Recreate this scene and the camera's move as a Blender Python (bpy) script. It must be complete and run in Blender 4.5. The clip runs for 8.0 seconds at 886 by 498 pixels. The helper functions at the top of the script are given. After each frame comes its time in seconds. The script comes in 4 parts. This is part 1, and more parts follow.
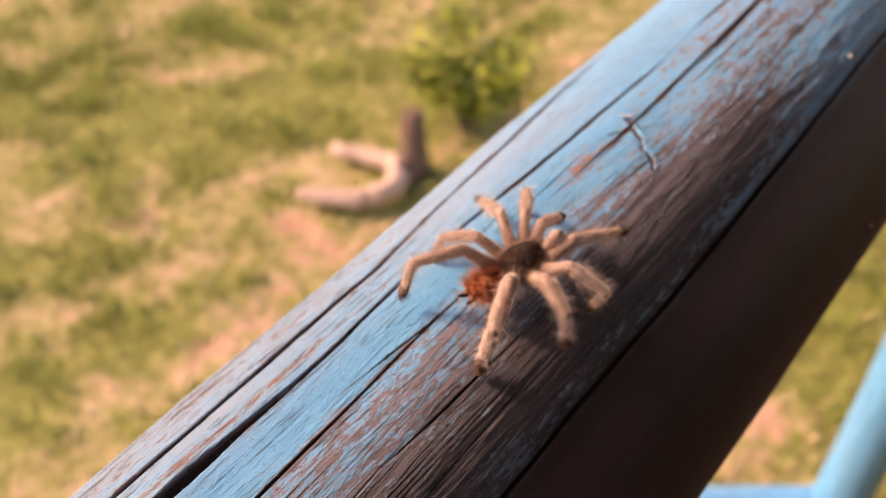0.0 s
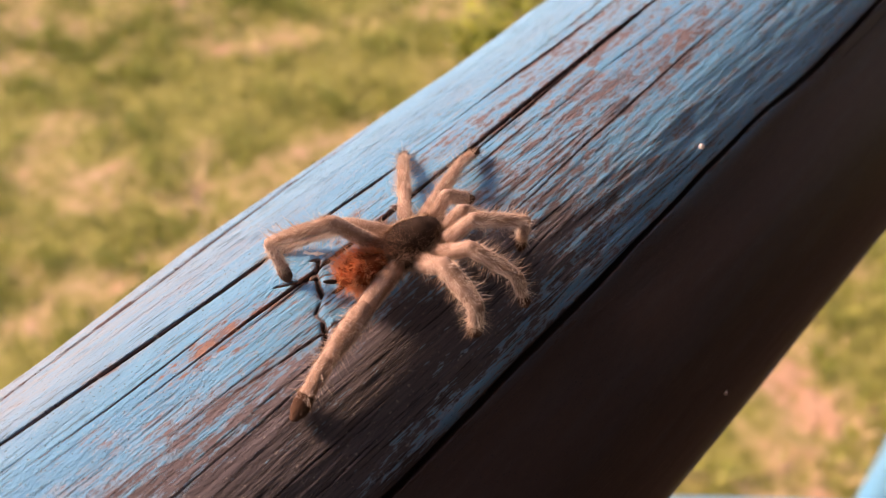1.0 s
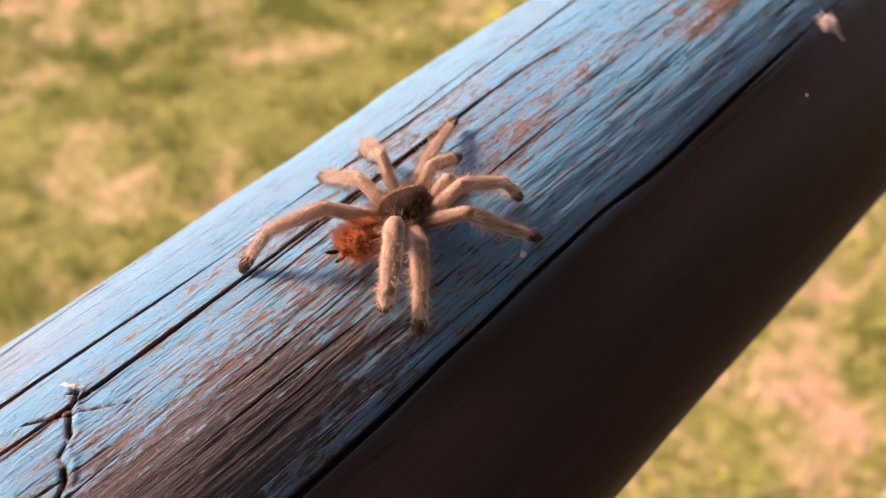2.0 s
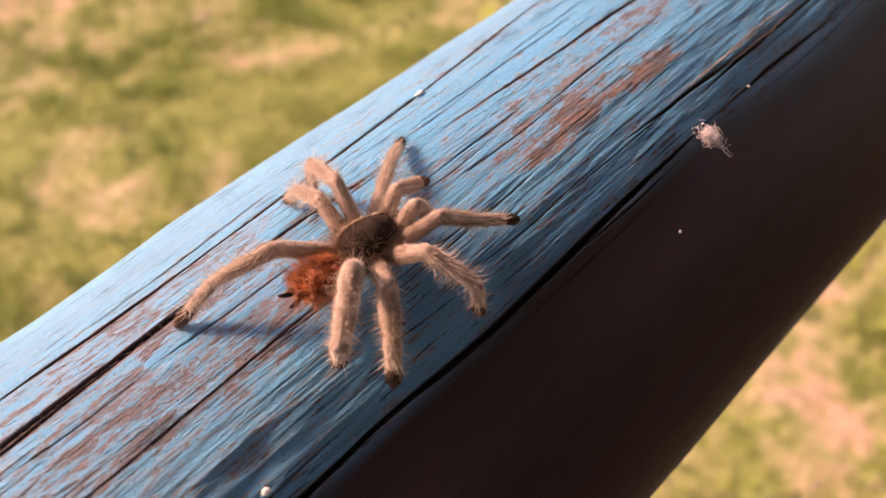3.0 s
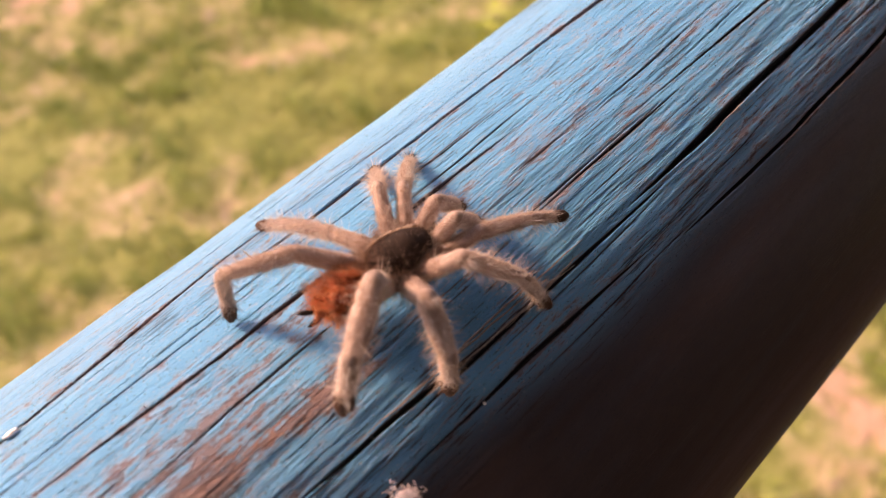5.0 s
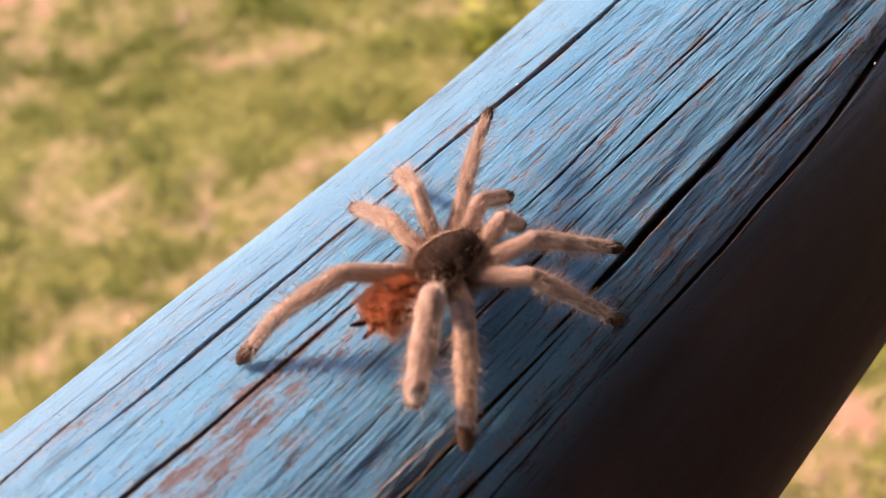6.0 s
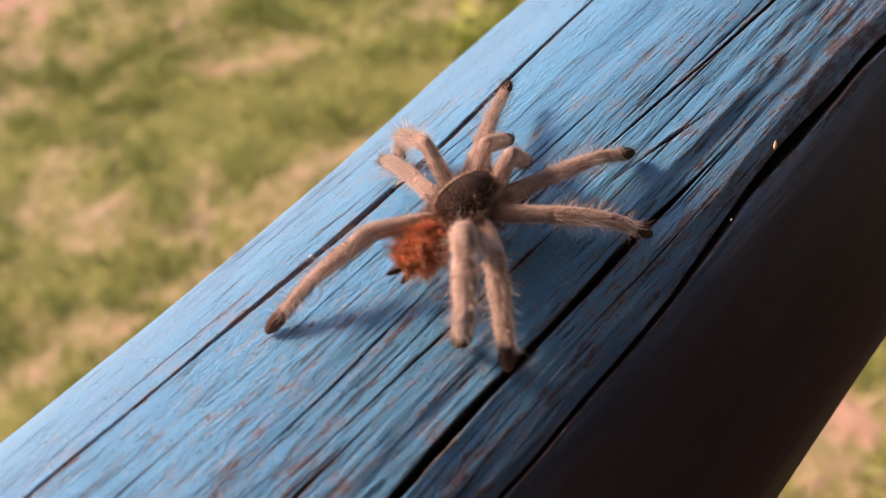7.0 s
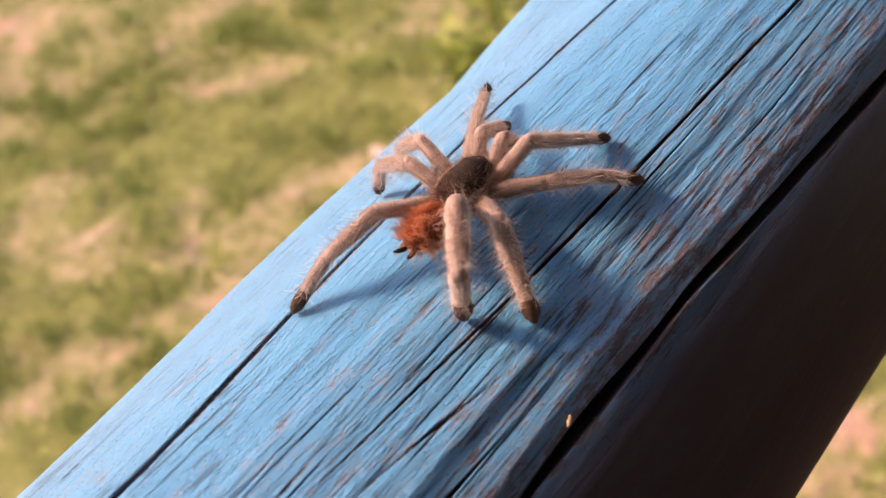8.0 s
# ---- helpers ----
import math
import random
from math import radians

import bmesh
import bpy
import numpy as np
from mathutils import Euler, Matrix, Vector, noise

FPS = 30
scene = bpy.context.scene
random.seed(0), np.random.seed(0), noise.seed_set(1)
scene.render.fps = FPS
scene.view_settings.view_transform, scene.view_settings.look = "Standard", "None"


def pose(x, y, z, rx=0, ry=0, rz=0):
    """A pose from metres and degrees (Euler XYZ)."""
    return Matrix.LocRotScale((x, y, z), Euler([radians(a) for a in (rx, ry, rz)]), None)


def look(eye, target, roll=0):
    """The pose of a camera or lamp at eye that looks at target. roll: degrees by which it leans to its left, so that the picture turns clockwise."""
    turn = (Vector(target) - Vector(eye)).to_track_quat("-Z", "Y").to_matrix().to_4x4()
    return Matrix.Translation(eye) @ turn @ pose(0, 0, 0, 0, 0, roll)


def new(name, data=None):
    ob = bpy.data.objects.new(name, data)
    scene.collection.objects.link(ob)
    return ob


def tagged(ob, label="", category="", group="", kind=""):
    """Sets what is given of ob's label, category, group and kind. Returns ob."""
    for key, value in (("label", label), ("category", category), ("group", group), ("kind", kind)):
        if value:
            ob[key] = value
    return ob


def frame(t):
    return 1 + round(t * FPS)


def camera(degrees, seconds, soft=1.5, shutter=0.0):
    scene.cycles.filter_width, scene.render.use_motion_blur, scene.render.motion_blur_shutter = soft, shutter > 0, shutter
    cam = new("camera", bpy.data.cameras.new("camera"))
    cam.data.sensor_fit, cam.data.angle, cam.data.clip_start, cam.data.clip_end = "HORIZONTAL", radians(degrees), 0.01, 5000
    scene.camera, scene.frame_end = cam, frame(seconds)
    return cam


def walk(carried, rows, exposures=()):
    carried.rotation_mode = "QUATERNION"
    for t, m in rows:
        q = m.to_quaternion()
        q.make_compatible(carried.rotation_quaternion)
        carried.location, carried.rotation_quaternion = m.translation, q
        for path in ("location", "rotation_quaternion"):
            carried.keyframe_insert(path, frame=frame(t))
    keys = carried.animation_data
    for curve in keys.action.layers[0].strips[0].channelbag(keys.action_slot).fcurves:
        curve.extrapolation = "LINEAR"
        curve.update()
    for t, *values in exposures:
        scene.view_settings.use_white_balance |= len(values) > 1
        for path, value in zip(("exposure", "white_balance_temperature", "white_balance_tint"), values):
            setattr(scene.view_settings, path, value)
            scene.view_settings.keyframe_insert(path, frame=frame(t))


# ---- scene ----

H = 3.30         # height of the handrail's axis over the grass
R = 0.060        # radius of the handrail log

# ---------------------------------------------------------------- camera
cam = camera(49.5, 8.0, soft=1.0, shutter=0.06)
cam.data.dof.use_dof = True
cam.data.dof.focus_distance = 0.180
cam.data.dof.aperture_fstop = 16.0
PATH = [
    (0.0, pose(0.0942, -0.2927, H + 0.2281, 45.75, 0.57, 38.44)),
    (0.3, pose(0.0876, -0.2400, H + 0.2224, 45.23, 0.99, 38.20)),
    (0.4, pose(0.0878, -0.2068, H + 0.2182, 45.08, 0.98, 38.77)),
    (0.5, pose(0.0894, -0.1923, H + 0.2156, 45.04, 0.91, 39.21)),
    (0.7, pose(0.0937, -0.1602, H + 0.2047, 44.47, 1.87, 39.95)),
    (0.8, pose(0.0986, -0.1524, H + 0.1975, 44.34, 2.03, 40.91)),
    (1.0, pose(0.1027, -0.1585, H + 0.1941, 44.05, 2.50, 41.98)),
    (1.2, pose(0.1104, -0.1436, H + 0.1998, 43.95, 2.99, 42.78)),
    (2.3, pose(0.1212, -0.0927, H + 0.1976, 44.49, 4.19, 43.49)),
    (2.5, pose(0.1169, -0.0763, H + 0.1976, 44.55, 4.49, 43.45)),
    (2.7, pose(0.1117, -0.0560, H + 0.1963, 44.52, 4.40, 43.41)),
    (3.0, pose(0.1117, -0.0308, H + 0.1857, 44.15, 4.59, 43.03)),
    (3.2, pose(0.1087, -0.0204, H + 0.1868, 43.90, 4.83, 42.89)),
    (3.5, pose(0.1049, -0.0170, H + 0.1836, 43.91, 4.91, 42.85)),
    (3.7, pose(0.1045, -0.0116, H + 0.1844, 44.10, 5.01, 42.83)),
    (4.0, pose(0.1041, 0.0146, H + 0.1949, 44.17, 5.62, 42.74)),
    (4.2, pose(0.1042, 0.0257, H + 0.1960, 44.25, 5.87, 42.87)),
    (4.5, pose(0.1044, 0.0476, H + 0.1931, 44.05, 6.27, 42.93)),
    (4.7, pose(0.1019, 0.0625, H + 0.1866, 43.76, 6.61, 43.00)),
    (5.8, pose(0.0920, 0.1113, H + 0.1719, 42.71, 6.62, 41.97)),
    (6.0, pose(0.0881, 0.1177, H + 0.1775, 42.79, 6.80, 41.41)),
    (6.2, pose(0.0869, 0.1298, H + 0.1742, 42.96, 6.66, 41.50)),
    (6.5, pose(0.0860, 0.1465, H + 0.1689, 42.78, 7.01, 41.26)),
    (6.8, pose(0.0850, 0.1636, H + 0.1765, 42.67, 7.30, 41.06)),
    (7.0, pose(0.0890, 0.1746, H + 0.1770, 42.74, 7.36, 41.16)),
    (7.2, pose(0.0932, 0.1870, H + 0.1735, 43.00, 7.15, 41.43)),
    (7.5, pose(0.0902, 0.2162, H + 0.1774, 42.69, 8.24, 40.55)),
    (7.7, pose(0.0915, 0.2260, H + 0.1789, 42.88, 8.37, 40.38)),
    (8.0, pose(0.0879, 0.2437, H + 0.1833, 42.92, 8.72, 39.73)),
]
EXPOSURE = [(0.0, 0.59, 9820, 41), (0.5, 0.57, 9770, 41), (1.0, 0.57, 9720, 41), (2.5, 0.85, 9450, 40), (3.0, 0.77, 9450, 40), (3.5, 0.76, 9450, 40), (4.0, 0.76, 9450, 40),
            (4.5, 0.78, 9350, 40), (6.0, 0.68, 8900, 39), (6.5, 0.50, 8550, 38), (7.0, 0.41, 8300, 37), (7.5, 0.55, 8250, 37), (8.0, 0.63, 8200, 37)]
walk(cam, PATH, EXPOSURE)

# ---------------------------------------------------------------- light
SUN = Vector((-0.72, -0.31, 0.59)).normalized()
world = bpy.data.worlds.new("sky")
scene.world = world
world.use_nodes = True
wt = world.node_tree
sky = wt.nodes.new("ShaderNodeTexSky")
sky.sky_type = 'NISHITA'
sky.sun_disc = False
sky.sun_elevation = math.asin(SUN.z)
sky.sun_rotation = math.atan2(SUN.x, SUN.y)
wt.links.new(sky.outputs[0], wt.nodes["Background"].inputs[0])
wt.nodes["Background"].inputs[1].default_value = 0.235
sun = new("sun", bpy.data.lights.new("sun", 'SUN'))
sun.data.energy = 3.45
sun.data.angle = radians(12.0)
sun.data.color = (1.0, 0.83, 0.66)
sun.matrix_world = look(SUN * 10 + Vector((0, 0, H)), (0, 0, H))


# ---------------------------------------------------------------- material helpers
class Mat:
    """A node material with short calls for the nodes used here."""

    def __init__(self, name, rough=0.6, spec=0.3):
        self.m = bpy.data.materials.new(name)
        self.m.use_nodes = True
        self.t = self.m.node_tree
        self.b = self.t.nodes["Principled BSDF"]
        self.b.inputs["Roughness"].default_value = rough
        self.b.inputs["Specular IOR Level"].default_value = spec

    def put(self, socket, value):
        if isinstance(value, bpy.types.NodeSocket):
            self.t.links.new(value, socket)
        elif isinstance(value, tuple) and len(value) == 3 and socket.type == 'RGBA':
            socket.default_value = (*value, 1)
        else:
            socket.default_value = value

    def node(self, kind):
        return self.t.nodes.new("ShaderNode" + kind)

    def coords(self, which="Object", scale=(1, 1, 1)):
        c, m = self.node("TexCoord"), self.node("Mapping")
        self.t.links.new(c.outputs[which], m.inputs[0])
        m.inputs["Scale"].default_value = scale
        return m.outputs[0]

    def noise(self, vec, scale=1.0, detail=3.0, rough=0.55, lo=0.3, hi=0.7):
        n, r = self.node("TexNoise"), self.node("MapRange")
        self.put(n.inputs["Vector"], vec)
        n.inputs["Scale"].default_value = scale
        n.inputs["Detail"].default_value = detail
        n.inputs["Roughness"].default_value = rough
        r.inputs[1].default_value, r.inputs[2].default_value = lo, hi
        self.t.links.new(n.outputs[0], r.inputs[0])
        return r.outputs[0]

    def attr(self, name):
        a = self.node("Attribute")
        a.attribute_name = name
        return a.outputs["Fac"]

    def island(self):
        return self.node("NewGeometry").outputs["Random Per Island"]

    def math(self, op, a, b=0.0, clamp=False):
        n = self.node("Math")
        n.operation, n.use_clamp = op, clamp
        self.put(n.inputs[0], a)
        self.put(n.inputs[1], b)
        return n.outputs[0]

    def ramp(self, x, lo, hi):
        r = self.node("MapRange")
        r.interpolation_type = 'SMOOTHSTEP'
        self.put(r.inputs[0], x)
        r.inputs[1].default_value, r.inputs[2].default_value = lo, hi
        return r.outputs[0]

    def mix(self, f, a, b):
        n = self.node("Mix")
        n.data_type = 'RGBA'
        self.put(n.inputs[0], f)
        self.put(n.inputs[6], a)
        self.put(n.inputs[7], b)
        return n.outputs[2]

    def bump(self, height, strength=0.4, distance=0.001, normal=None):
        n = self.node("Bump")
        n.inputs["Strength"].default_value, n.inputs["Distance"].default_value = strength, distance
        self.put(n.inputs["Height"], height)
        if normal is not None:
            self.put(n.inputs["Normal"], normal)
        return n.outputs[0]

    def done(self, colour, rough=None, normal=None):
        self.put(self.b.inputs["Base Color"], colour)
        if rough is not None:
            self.put(self.b.inputs["Roughness"], rough)
        if normal is not None:
            self.put(self.b.inputs["Normal"], normal)
        return self.m


def plain(name, a, b, scale=40.0, rough=0.7, bump=0.3, dist=0.001, stretch=(1, 1, 1), spec=0.3):
    """Two tones mixed by noise at two scales, with a fine relief."""
    k = Mat(name, rough, spec)
    v = k.coords("Object", stretch)
    n1, n2 = k.noise(v, scale), k.noise(v, scale * 7)
    f = k.math('ADD', k.math('MULTIPLY', n1, 0.6), k.math('MULTIPLY', n2, 0.4))
    return k.done(k.mix(f, a, b), None, k.bump(n2, bump, dist))


def painted_log():
    """Weathered blue paint on grey-brown wood: worn along the grain, flaked at the edges of the bare patches."""
    k = Mat("weathered_blue_paint", 0.55, 0.35)
    fine = k.noise(k.coords("UV", (1900, 70, 1)), 1.0, 4, 0.65)
    mid = k.noise(k.coords("UV", (520, 30, 1)), 1.0, 4, 0.6)
    wide = k.noise(k.coords("UV", (60, 9, 1)), 1.0, 3, 0.55)
    flake = k.noise(k.coords("UV", (620, 210, 1)), 1.0, 6, 0.72)
    patch = k.noise(k.coords("UV", (230, 62, 1)), 1.0, 5, 0.65)
    speck = k.noise(k.coords("UV", (1500, 900, 1)), 1.0, 2, 0.5)
    check = k.noise(k.coords("UV", (1800, 85, 1)), 1.0, 3, 0.6)
    field = k.noise(k.coords("UV", (130, 14, 1)), 1.0, 3, 0.6)
    chip = k.noise(k.coords("UV", (2300, 420, 1)), 1.0, 4, 0.7)
    wear, crack, shaded_brown, grain, run = k.attr("wear"), k.attr("crack"), k.attr("shaded_brown"), k.attr("grain"), k.attr("streak")
    w = k.math('ADD', wear, k.math('MULTIPLY', k.math('SUBTRACT', fine, 0.5), k.math('ADD', 0.08, k.math('MULTIPLY', grain, 0.40))))
    w = k.math('ADD', w, k.math('MULTIPLY', k.math('SUBTRACT', mid, 0.5), 0.26))
    w = k.math('ADD', w, k.math('MULTIPLY', k.math('SUBTRACT', patch, 0.5), 0.34))
    w = k.math('ADD', w, k.math('MULTIPLY', k.math('SUBTRACT', flake, 0.5), k.math('SUBTRACT', 0.66, k.math('MULTIPLY', run, 0.20))))
    w = k.math('ADD', w, k.math('MULTIPLY', k.math('SUBTRACT', chip, 0.5), 0.26))
    bare = k.math('MULTIPLY', k.ramp(w, 0.45, 0.55), 0.95)
    fade = k.ramp(w, 0.20, 0.52)
    bare = k.math('MAXIMUM', bare, k.ramp(crack, 0.08, 0.22))
    # thin dark checks along the grain
    thin = k.ramp(k.math('ADD', check, k.math('MULTIPLY', k.math('SUBTRACT', field, 0.5), 0.42)), 0.74, 0.88)
    thin = k.math('MULTIPLY', thin, k.math('ADD', 0.42, k.math('MULTIPLY', grain, 0.52)))
    paint = k.mix(wide, (0.070, 0.375, 0.675), (0.120, 0.505, 0.83))
    paint = k.mix(k.math('MULTIPLY', mid, 0.26), paint, (0.045, 0.27, 0.56))
    paint = k.mix(k.math('MULTIPLY', fade, 0.60), paint, (0.33, 0.36, 0.44))
    paint = k.mix(k.math('MULTIPLY', k.attr("bleach"), k.math('ADD', 0.10, k.math('MULTIPLY', mid, 0.18)), True), paint, (0.35, 0.41, 0.49))
    ridge = k.math('MULTIPLY', k.ramp(fine, 0.62, 0.95), k.math('MULTIPLY', grain, 0.36))
    paint = k.mix(ridge, paint, (0.05, 0.12, 0.24))
    wood = k.mix(k.math('ADD', k.math('MULTIPLY', fine, 0.55), k.math('MULTIPLY', flake, 0.45)), (0.080, 0.072, 0.090), (0.285, 0.262, 0.310))
    wood = k.mix(k.math('MULTIPLY', k.ramp(mid, 0.45, 0.9), 0.7), wood, (0.21, 0.178, 0.200))
    wood = k.mix(k.math('MULTIPLY', k.ramp(wide, 0.55, 1.0), 0.4), wood, (0.34, 0.31, 0.33))
    # bare wood turns darker where this mask is high
    wood = k.mix(k.attr("dark_wood"), wood, k.mix(fine, (0.030, 0.026, 0.032), (0.13, 0.112, 0.126)))
    rust = k.mix(flake, (0.17, 0.078, 0.062), (0.42, 0.255, 0.215))
    raw = k.mix(k.math('MULTIPLY', k.ramp(flake, 0.25, 0.7), k.attr("raw")), wood, rust)
    c = k.mix(bare, paint, raw)
    c = k.mix(thin, c, (0.030, 0.028, 0.036))
    # shade in the depth of the cracks, painted as near-black
    crack_shade = k.ramp(crack, 0.15, 0.50)
    c = k.mix(k.math('MULTIPLY', crack_shade, 0.92), c, (0.020, 0.015, 0.015))
    # near side: dark brown wood, with the side's shade painted into it
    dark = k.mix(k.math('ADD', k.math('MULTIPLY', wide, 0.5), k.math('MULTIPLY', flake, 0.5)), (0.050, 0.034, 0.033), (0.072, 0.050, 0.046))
    c = k.mix(shaded_brown, c, dark)
    dots = k.math('MULTIPLY', k.ramp(speck, 0.88, 0.98), k.math('SUBTRACT', 0.30, k.math('MULTIPLY', shaded_brown, 0.30)))
    c = k.mix(dots, c, (0.62, 0.60, 0.58))
    grit = k.noise(k.coords("UV", (2100, 1500, 1)), 1.0, 1, 0.5)
    c = k.mix(k.math('MULTIPLY', k.ramp(grit, 0.975, 1.0), 0.7), c, (0.03, 0.03, 0.035))
    rough = k.math('ADD', 0.48, k.math('MULTIPLY', bare, 0.32))
    h = k.math('MULTIPLY', k.math('ADD', k.math('MULTIPLY', fine, 0.75), k.math('MULTIPLY', mid, 0.5)), k.math('ADD', 0.14, k.math('MULTIPLY', grain, 0.50)))
    h = k.math('SUBTRACT', h, k.math('MULTIPLY', bare, 0.55))
    h = k.math('SUBTRACT', h, k.math('MULTIPLY', thin, 0.9))
    h = k.math('ADD', h, k.math('MULTIPLY', k.math('ADD', flake, chip), 0.30))
    h = k.math('MULTIPLY', h, k.math('SUBTRACT', 1.0, k.math('MULTIPLY', shaded_brown, 0.90)))
    k.put(k.b.inputs["Specular IOR Level"], k.math('SUBTRACT', 0.38, k.math('MULTIPLY', shaded_brown, 0.30)))
    return k.done(c, rough, k.bump(h, 0.95, 0.0009))


def hairy(name, a, b):
    """Skin of the spider: two tones along the segment."""
    k = Mat(name, 0.85, 0.08)
    k.b.inputs["Sheen Weight"].default_value, k.b.inputs["Sheen Roughness"].default_value = 0.25, 0.5
    k.put(k.b.inputs["Sheen Tint"], b)
    v = k.coords("Object", (300, 900, 900))
    n1 = k.noise(v, 1.0, 4)
    n2 = k.noise(k.coords("Object", (140, 140, 140)), 1.0, 3)
    return k.done(k.mix(k.math('ADD', k.math('MULTIPLY', n1, 0.6), k.math('MULTIPLY', n2, 0.4)), a, b),
                  None, k.bump(n1, 0.6, 0.0002))


def bristle(name, a, b):
    k = Mat(name, 0.5, 0.3)
    c = k.mix(k.island(), a, b)
    thin, both = k.node("BsdfTranslucent"), k.node("MixShader")
    k.put(thin.inputs[0], c)
    both.inputs[0].default_value = 0.45
    k.t.links.new(k.b.outputs[0], both.inputs[1])
    k.t.links.new(thin.outputs[0], both.inputs[2])
    k.t.links.new(both.outputs[0], k.t.nodes["Material Output"].inputs[0])
    return k.done(c)


PAINT = painted_log()
LEG = hairy("tan_cuticle", (0.22, 0.148, 0.122), (0.59, 0.440, 0.378))
LEG_HAIR = bristle("tan_bristles", (0.66, 0.50, 0.41), (1.0, 0.95, 0.90))
TOE = hairy("dark_toe_pad", (0.045, 0.026, 0.02), (0.13, 0.075, 0.055))
TOE_HAIR = bristle("dark_toe_bristles", (0.05, 0.03, 0.022), (0.20, 0.12, 0.09))
SHELL = hairy("dark_carapace", (0.016, 0.011, 0.009), (0.060, 0.040, 0.032))
RIM = hairy("pale_carapace_rim", (0.55, 0.38, 0.27), (0.78, 0.60, 0.46))
SHELL_HAIR = bristle("carapace_bristles", (0.025, 0.017, 0.013), (0.15, 0.10, 0.08))
FRINGE = bristle("brown_fringe", (0.16, 0.10, 0.075), (0.74, 0.56, 0.46))
BELLY = hairy("rusty_abdomen", (0.10, 0.030, 0.015), (0.30, 0.090, 0.040))
BELLY_HAIR = bristle("rusty_bristles", (0.78, 0.30, 0.14), (1.0, 0.77, 0.57))
BLACK = plain("black_cuticle", (0.012, 0.010, 0.010), (0.04, 0.03, 0.028), 900, 0.4, 0.3, 0.0001)
LINT = bristle("pale_fibre", (0.96, 0.86, 0.88), (0.99, 0.95, 0.96))
HUSK = plain("straw_husk", (0.70, 0.50, 0.26), (0.84, 0.68, 0.42), 700, 0.6, 0.3, 0.0002)
CHALK = plain("white_fleck", (0.74, 0.76, 0.78), (0.86, 0.88, 0.90), 700, 0.8, 0.2, 0.0002)
TRUNK = plain("old_bark", (0.16, 0.10, 0.08), (0.36, 0.24, 0.19), 14, 0.9, 0.8, 0.02)
DEADWOOD = plain("pale_dead_wood", (0.46, 0.32, 0.25), (0.70, 0.53, 0.43), 12, 0.85, 0.5, 0.01)
SPLINTER = plain("torn_wood_fibre", (0.22, 0.20, 0.19), (0.40, 0.365, 0.345), 900, 0.8, 0.3, 0.0001)
BOARDS = plain("brown_boards", (0.05, 0.032, 0.024), (0.11, 0.07, 0.05), 6, 0.8, 0.4, 0.004, (1, 8, 8))


# ---------------------------------------------------------------- mesh helpers
def part(name, data, material, parent=None, label=""):
    """Links a bmesh or a mesh as one object under a thing or a part."""
    if isinstance(data, bmesh.types.BMesh):
        me = bpy.data.meshes.new(name)
        data.to_mesh(me)
        data.free()
    else:
        me = data
    if material is not None and not me.materials:
        for m in material if isinstance(material, (list, tuple)) else [material]:
            me.materials.append(m)
    ob = new(name, me)
    ob.parent = parent
    return tagged(ob, label)


def smooth(me):
    me.polygons.foreach_set("use_smooth", [True] * len(me.polygons))
    return me


def grid_mesh(name, verts, nu, nv, wrap=False):
    """A mesh from an (nu * nv, 3) array of places laid out row by row."""
    i, j = np.meshgrid(np.arange(nu - 1), np.arange(nv if wrap else nv - 1), indexing='ij')
    j2 = (j + 1) % nv
    q = np.stack([i * nv + j, (i + 1) * nv + j, (i + 1) * nv + j2, i * nv + j2], -1).reshape(-1, 4)
    me = bpy.data.meshes.new(name)
    me.vertices.add(len(verts))
    me.vertices.foreach_set("co", np.asarray(verts, np.float32).ravel())
    me.loops.add(q.size)
    me.loops.foreach_set("vertex_index", q.ravel().astype(np.int32))
    me.polygons.add(len(q))
    me.polygons.foreach_set("loop_start", (np.arange(len(q)) * 4).astype(np.int32))
    me.update(calc_edges=True)
    me.validate()
    return smooth(me)


def add_float(me, name, values):
    a = me.attributes.new(name, 'FLOAT', 'POINT')
    a.data.foreach_set("value", np.asarray(values, np.float32).ravel())


def value_noise(u, v, seed):
    """Smooth noise from 0 to 1 on the plane."""
    g = np.random.RandomState(seed).rand(256, 256)
    iu, iv = np.floor(u).astype(int), np.floor(v).astype(int)
    fu, fv = u - iu, v - iv
    fu, fv = fu * fu * (3 - 2 * fu), fv * fv * (3 - 2 * fv)
    a, b = g[iu % 256, iv % 256], g[(iu + 1) % 256, iv % 256]
    c, d = g[iu % 256, (iv + 1) % 256], g[(iu + 1) % 256, (iv + 1) % 256]
    return (a * (1 - fu) + b * fu) * (1 - fv) + (c * (1 - fu) + d * fu) * fv


def bump_at(x, c, w):
    return np.exp(-((x - c) / w) ** 2)


def tube(bm, pts, radii, sides=8, mat=0):
    """A tapered tube along points, closed with points at both ends."""
    rings = []
    for i, p in enumerate(pts):
        d = (pts[min(i + 1, len(pts) - 1)] - pts[max(i - 1, 0)]).normalized()
        a = d.orthogonal().normalized()
        b = d.cross(a)
        rings.append([bm.verts.new(p + radii[i] * (math.cos(t) * a + math.sin(t) * b))
                      for t in (2 * math.pi * s / sides for s in range(sides))])
    for r0, r1 in zip(rings, rings[1:]):
        for s in range(sides):
            f = bm.faces.new((r0[s], r0[(s + 1) % sides], r1[(s + 1) % sides], r1[s]))
            f.smooth, f.material_index = True, mat
    for ring, flip in ((rings[0], True), (rings[-1], False)):
        f = bm.faces.new(ring[::-1] if flip else ring)
        f.material_index = mat


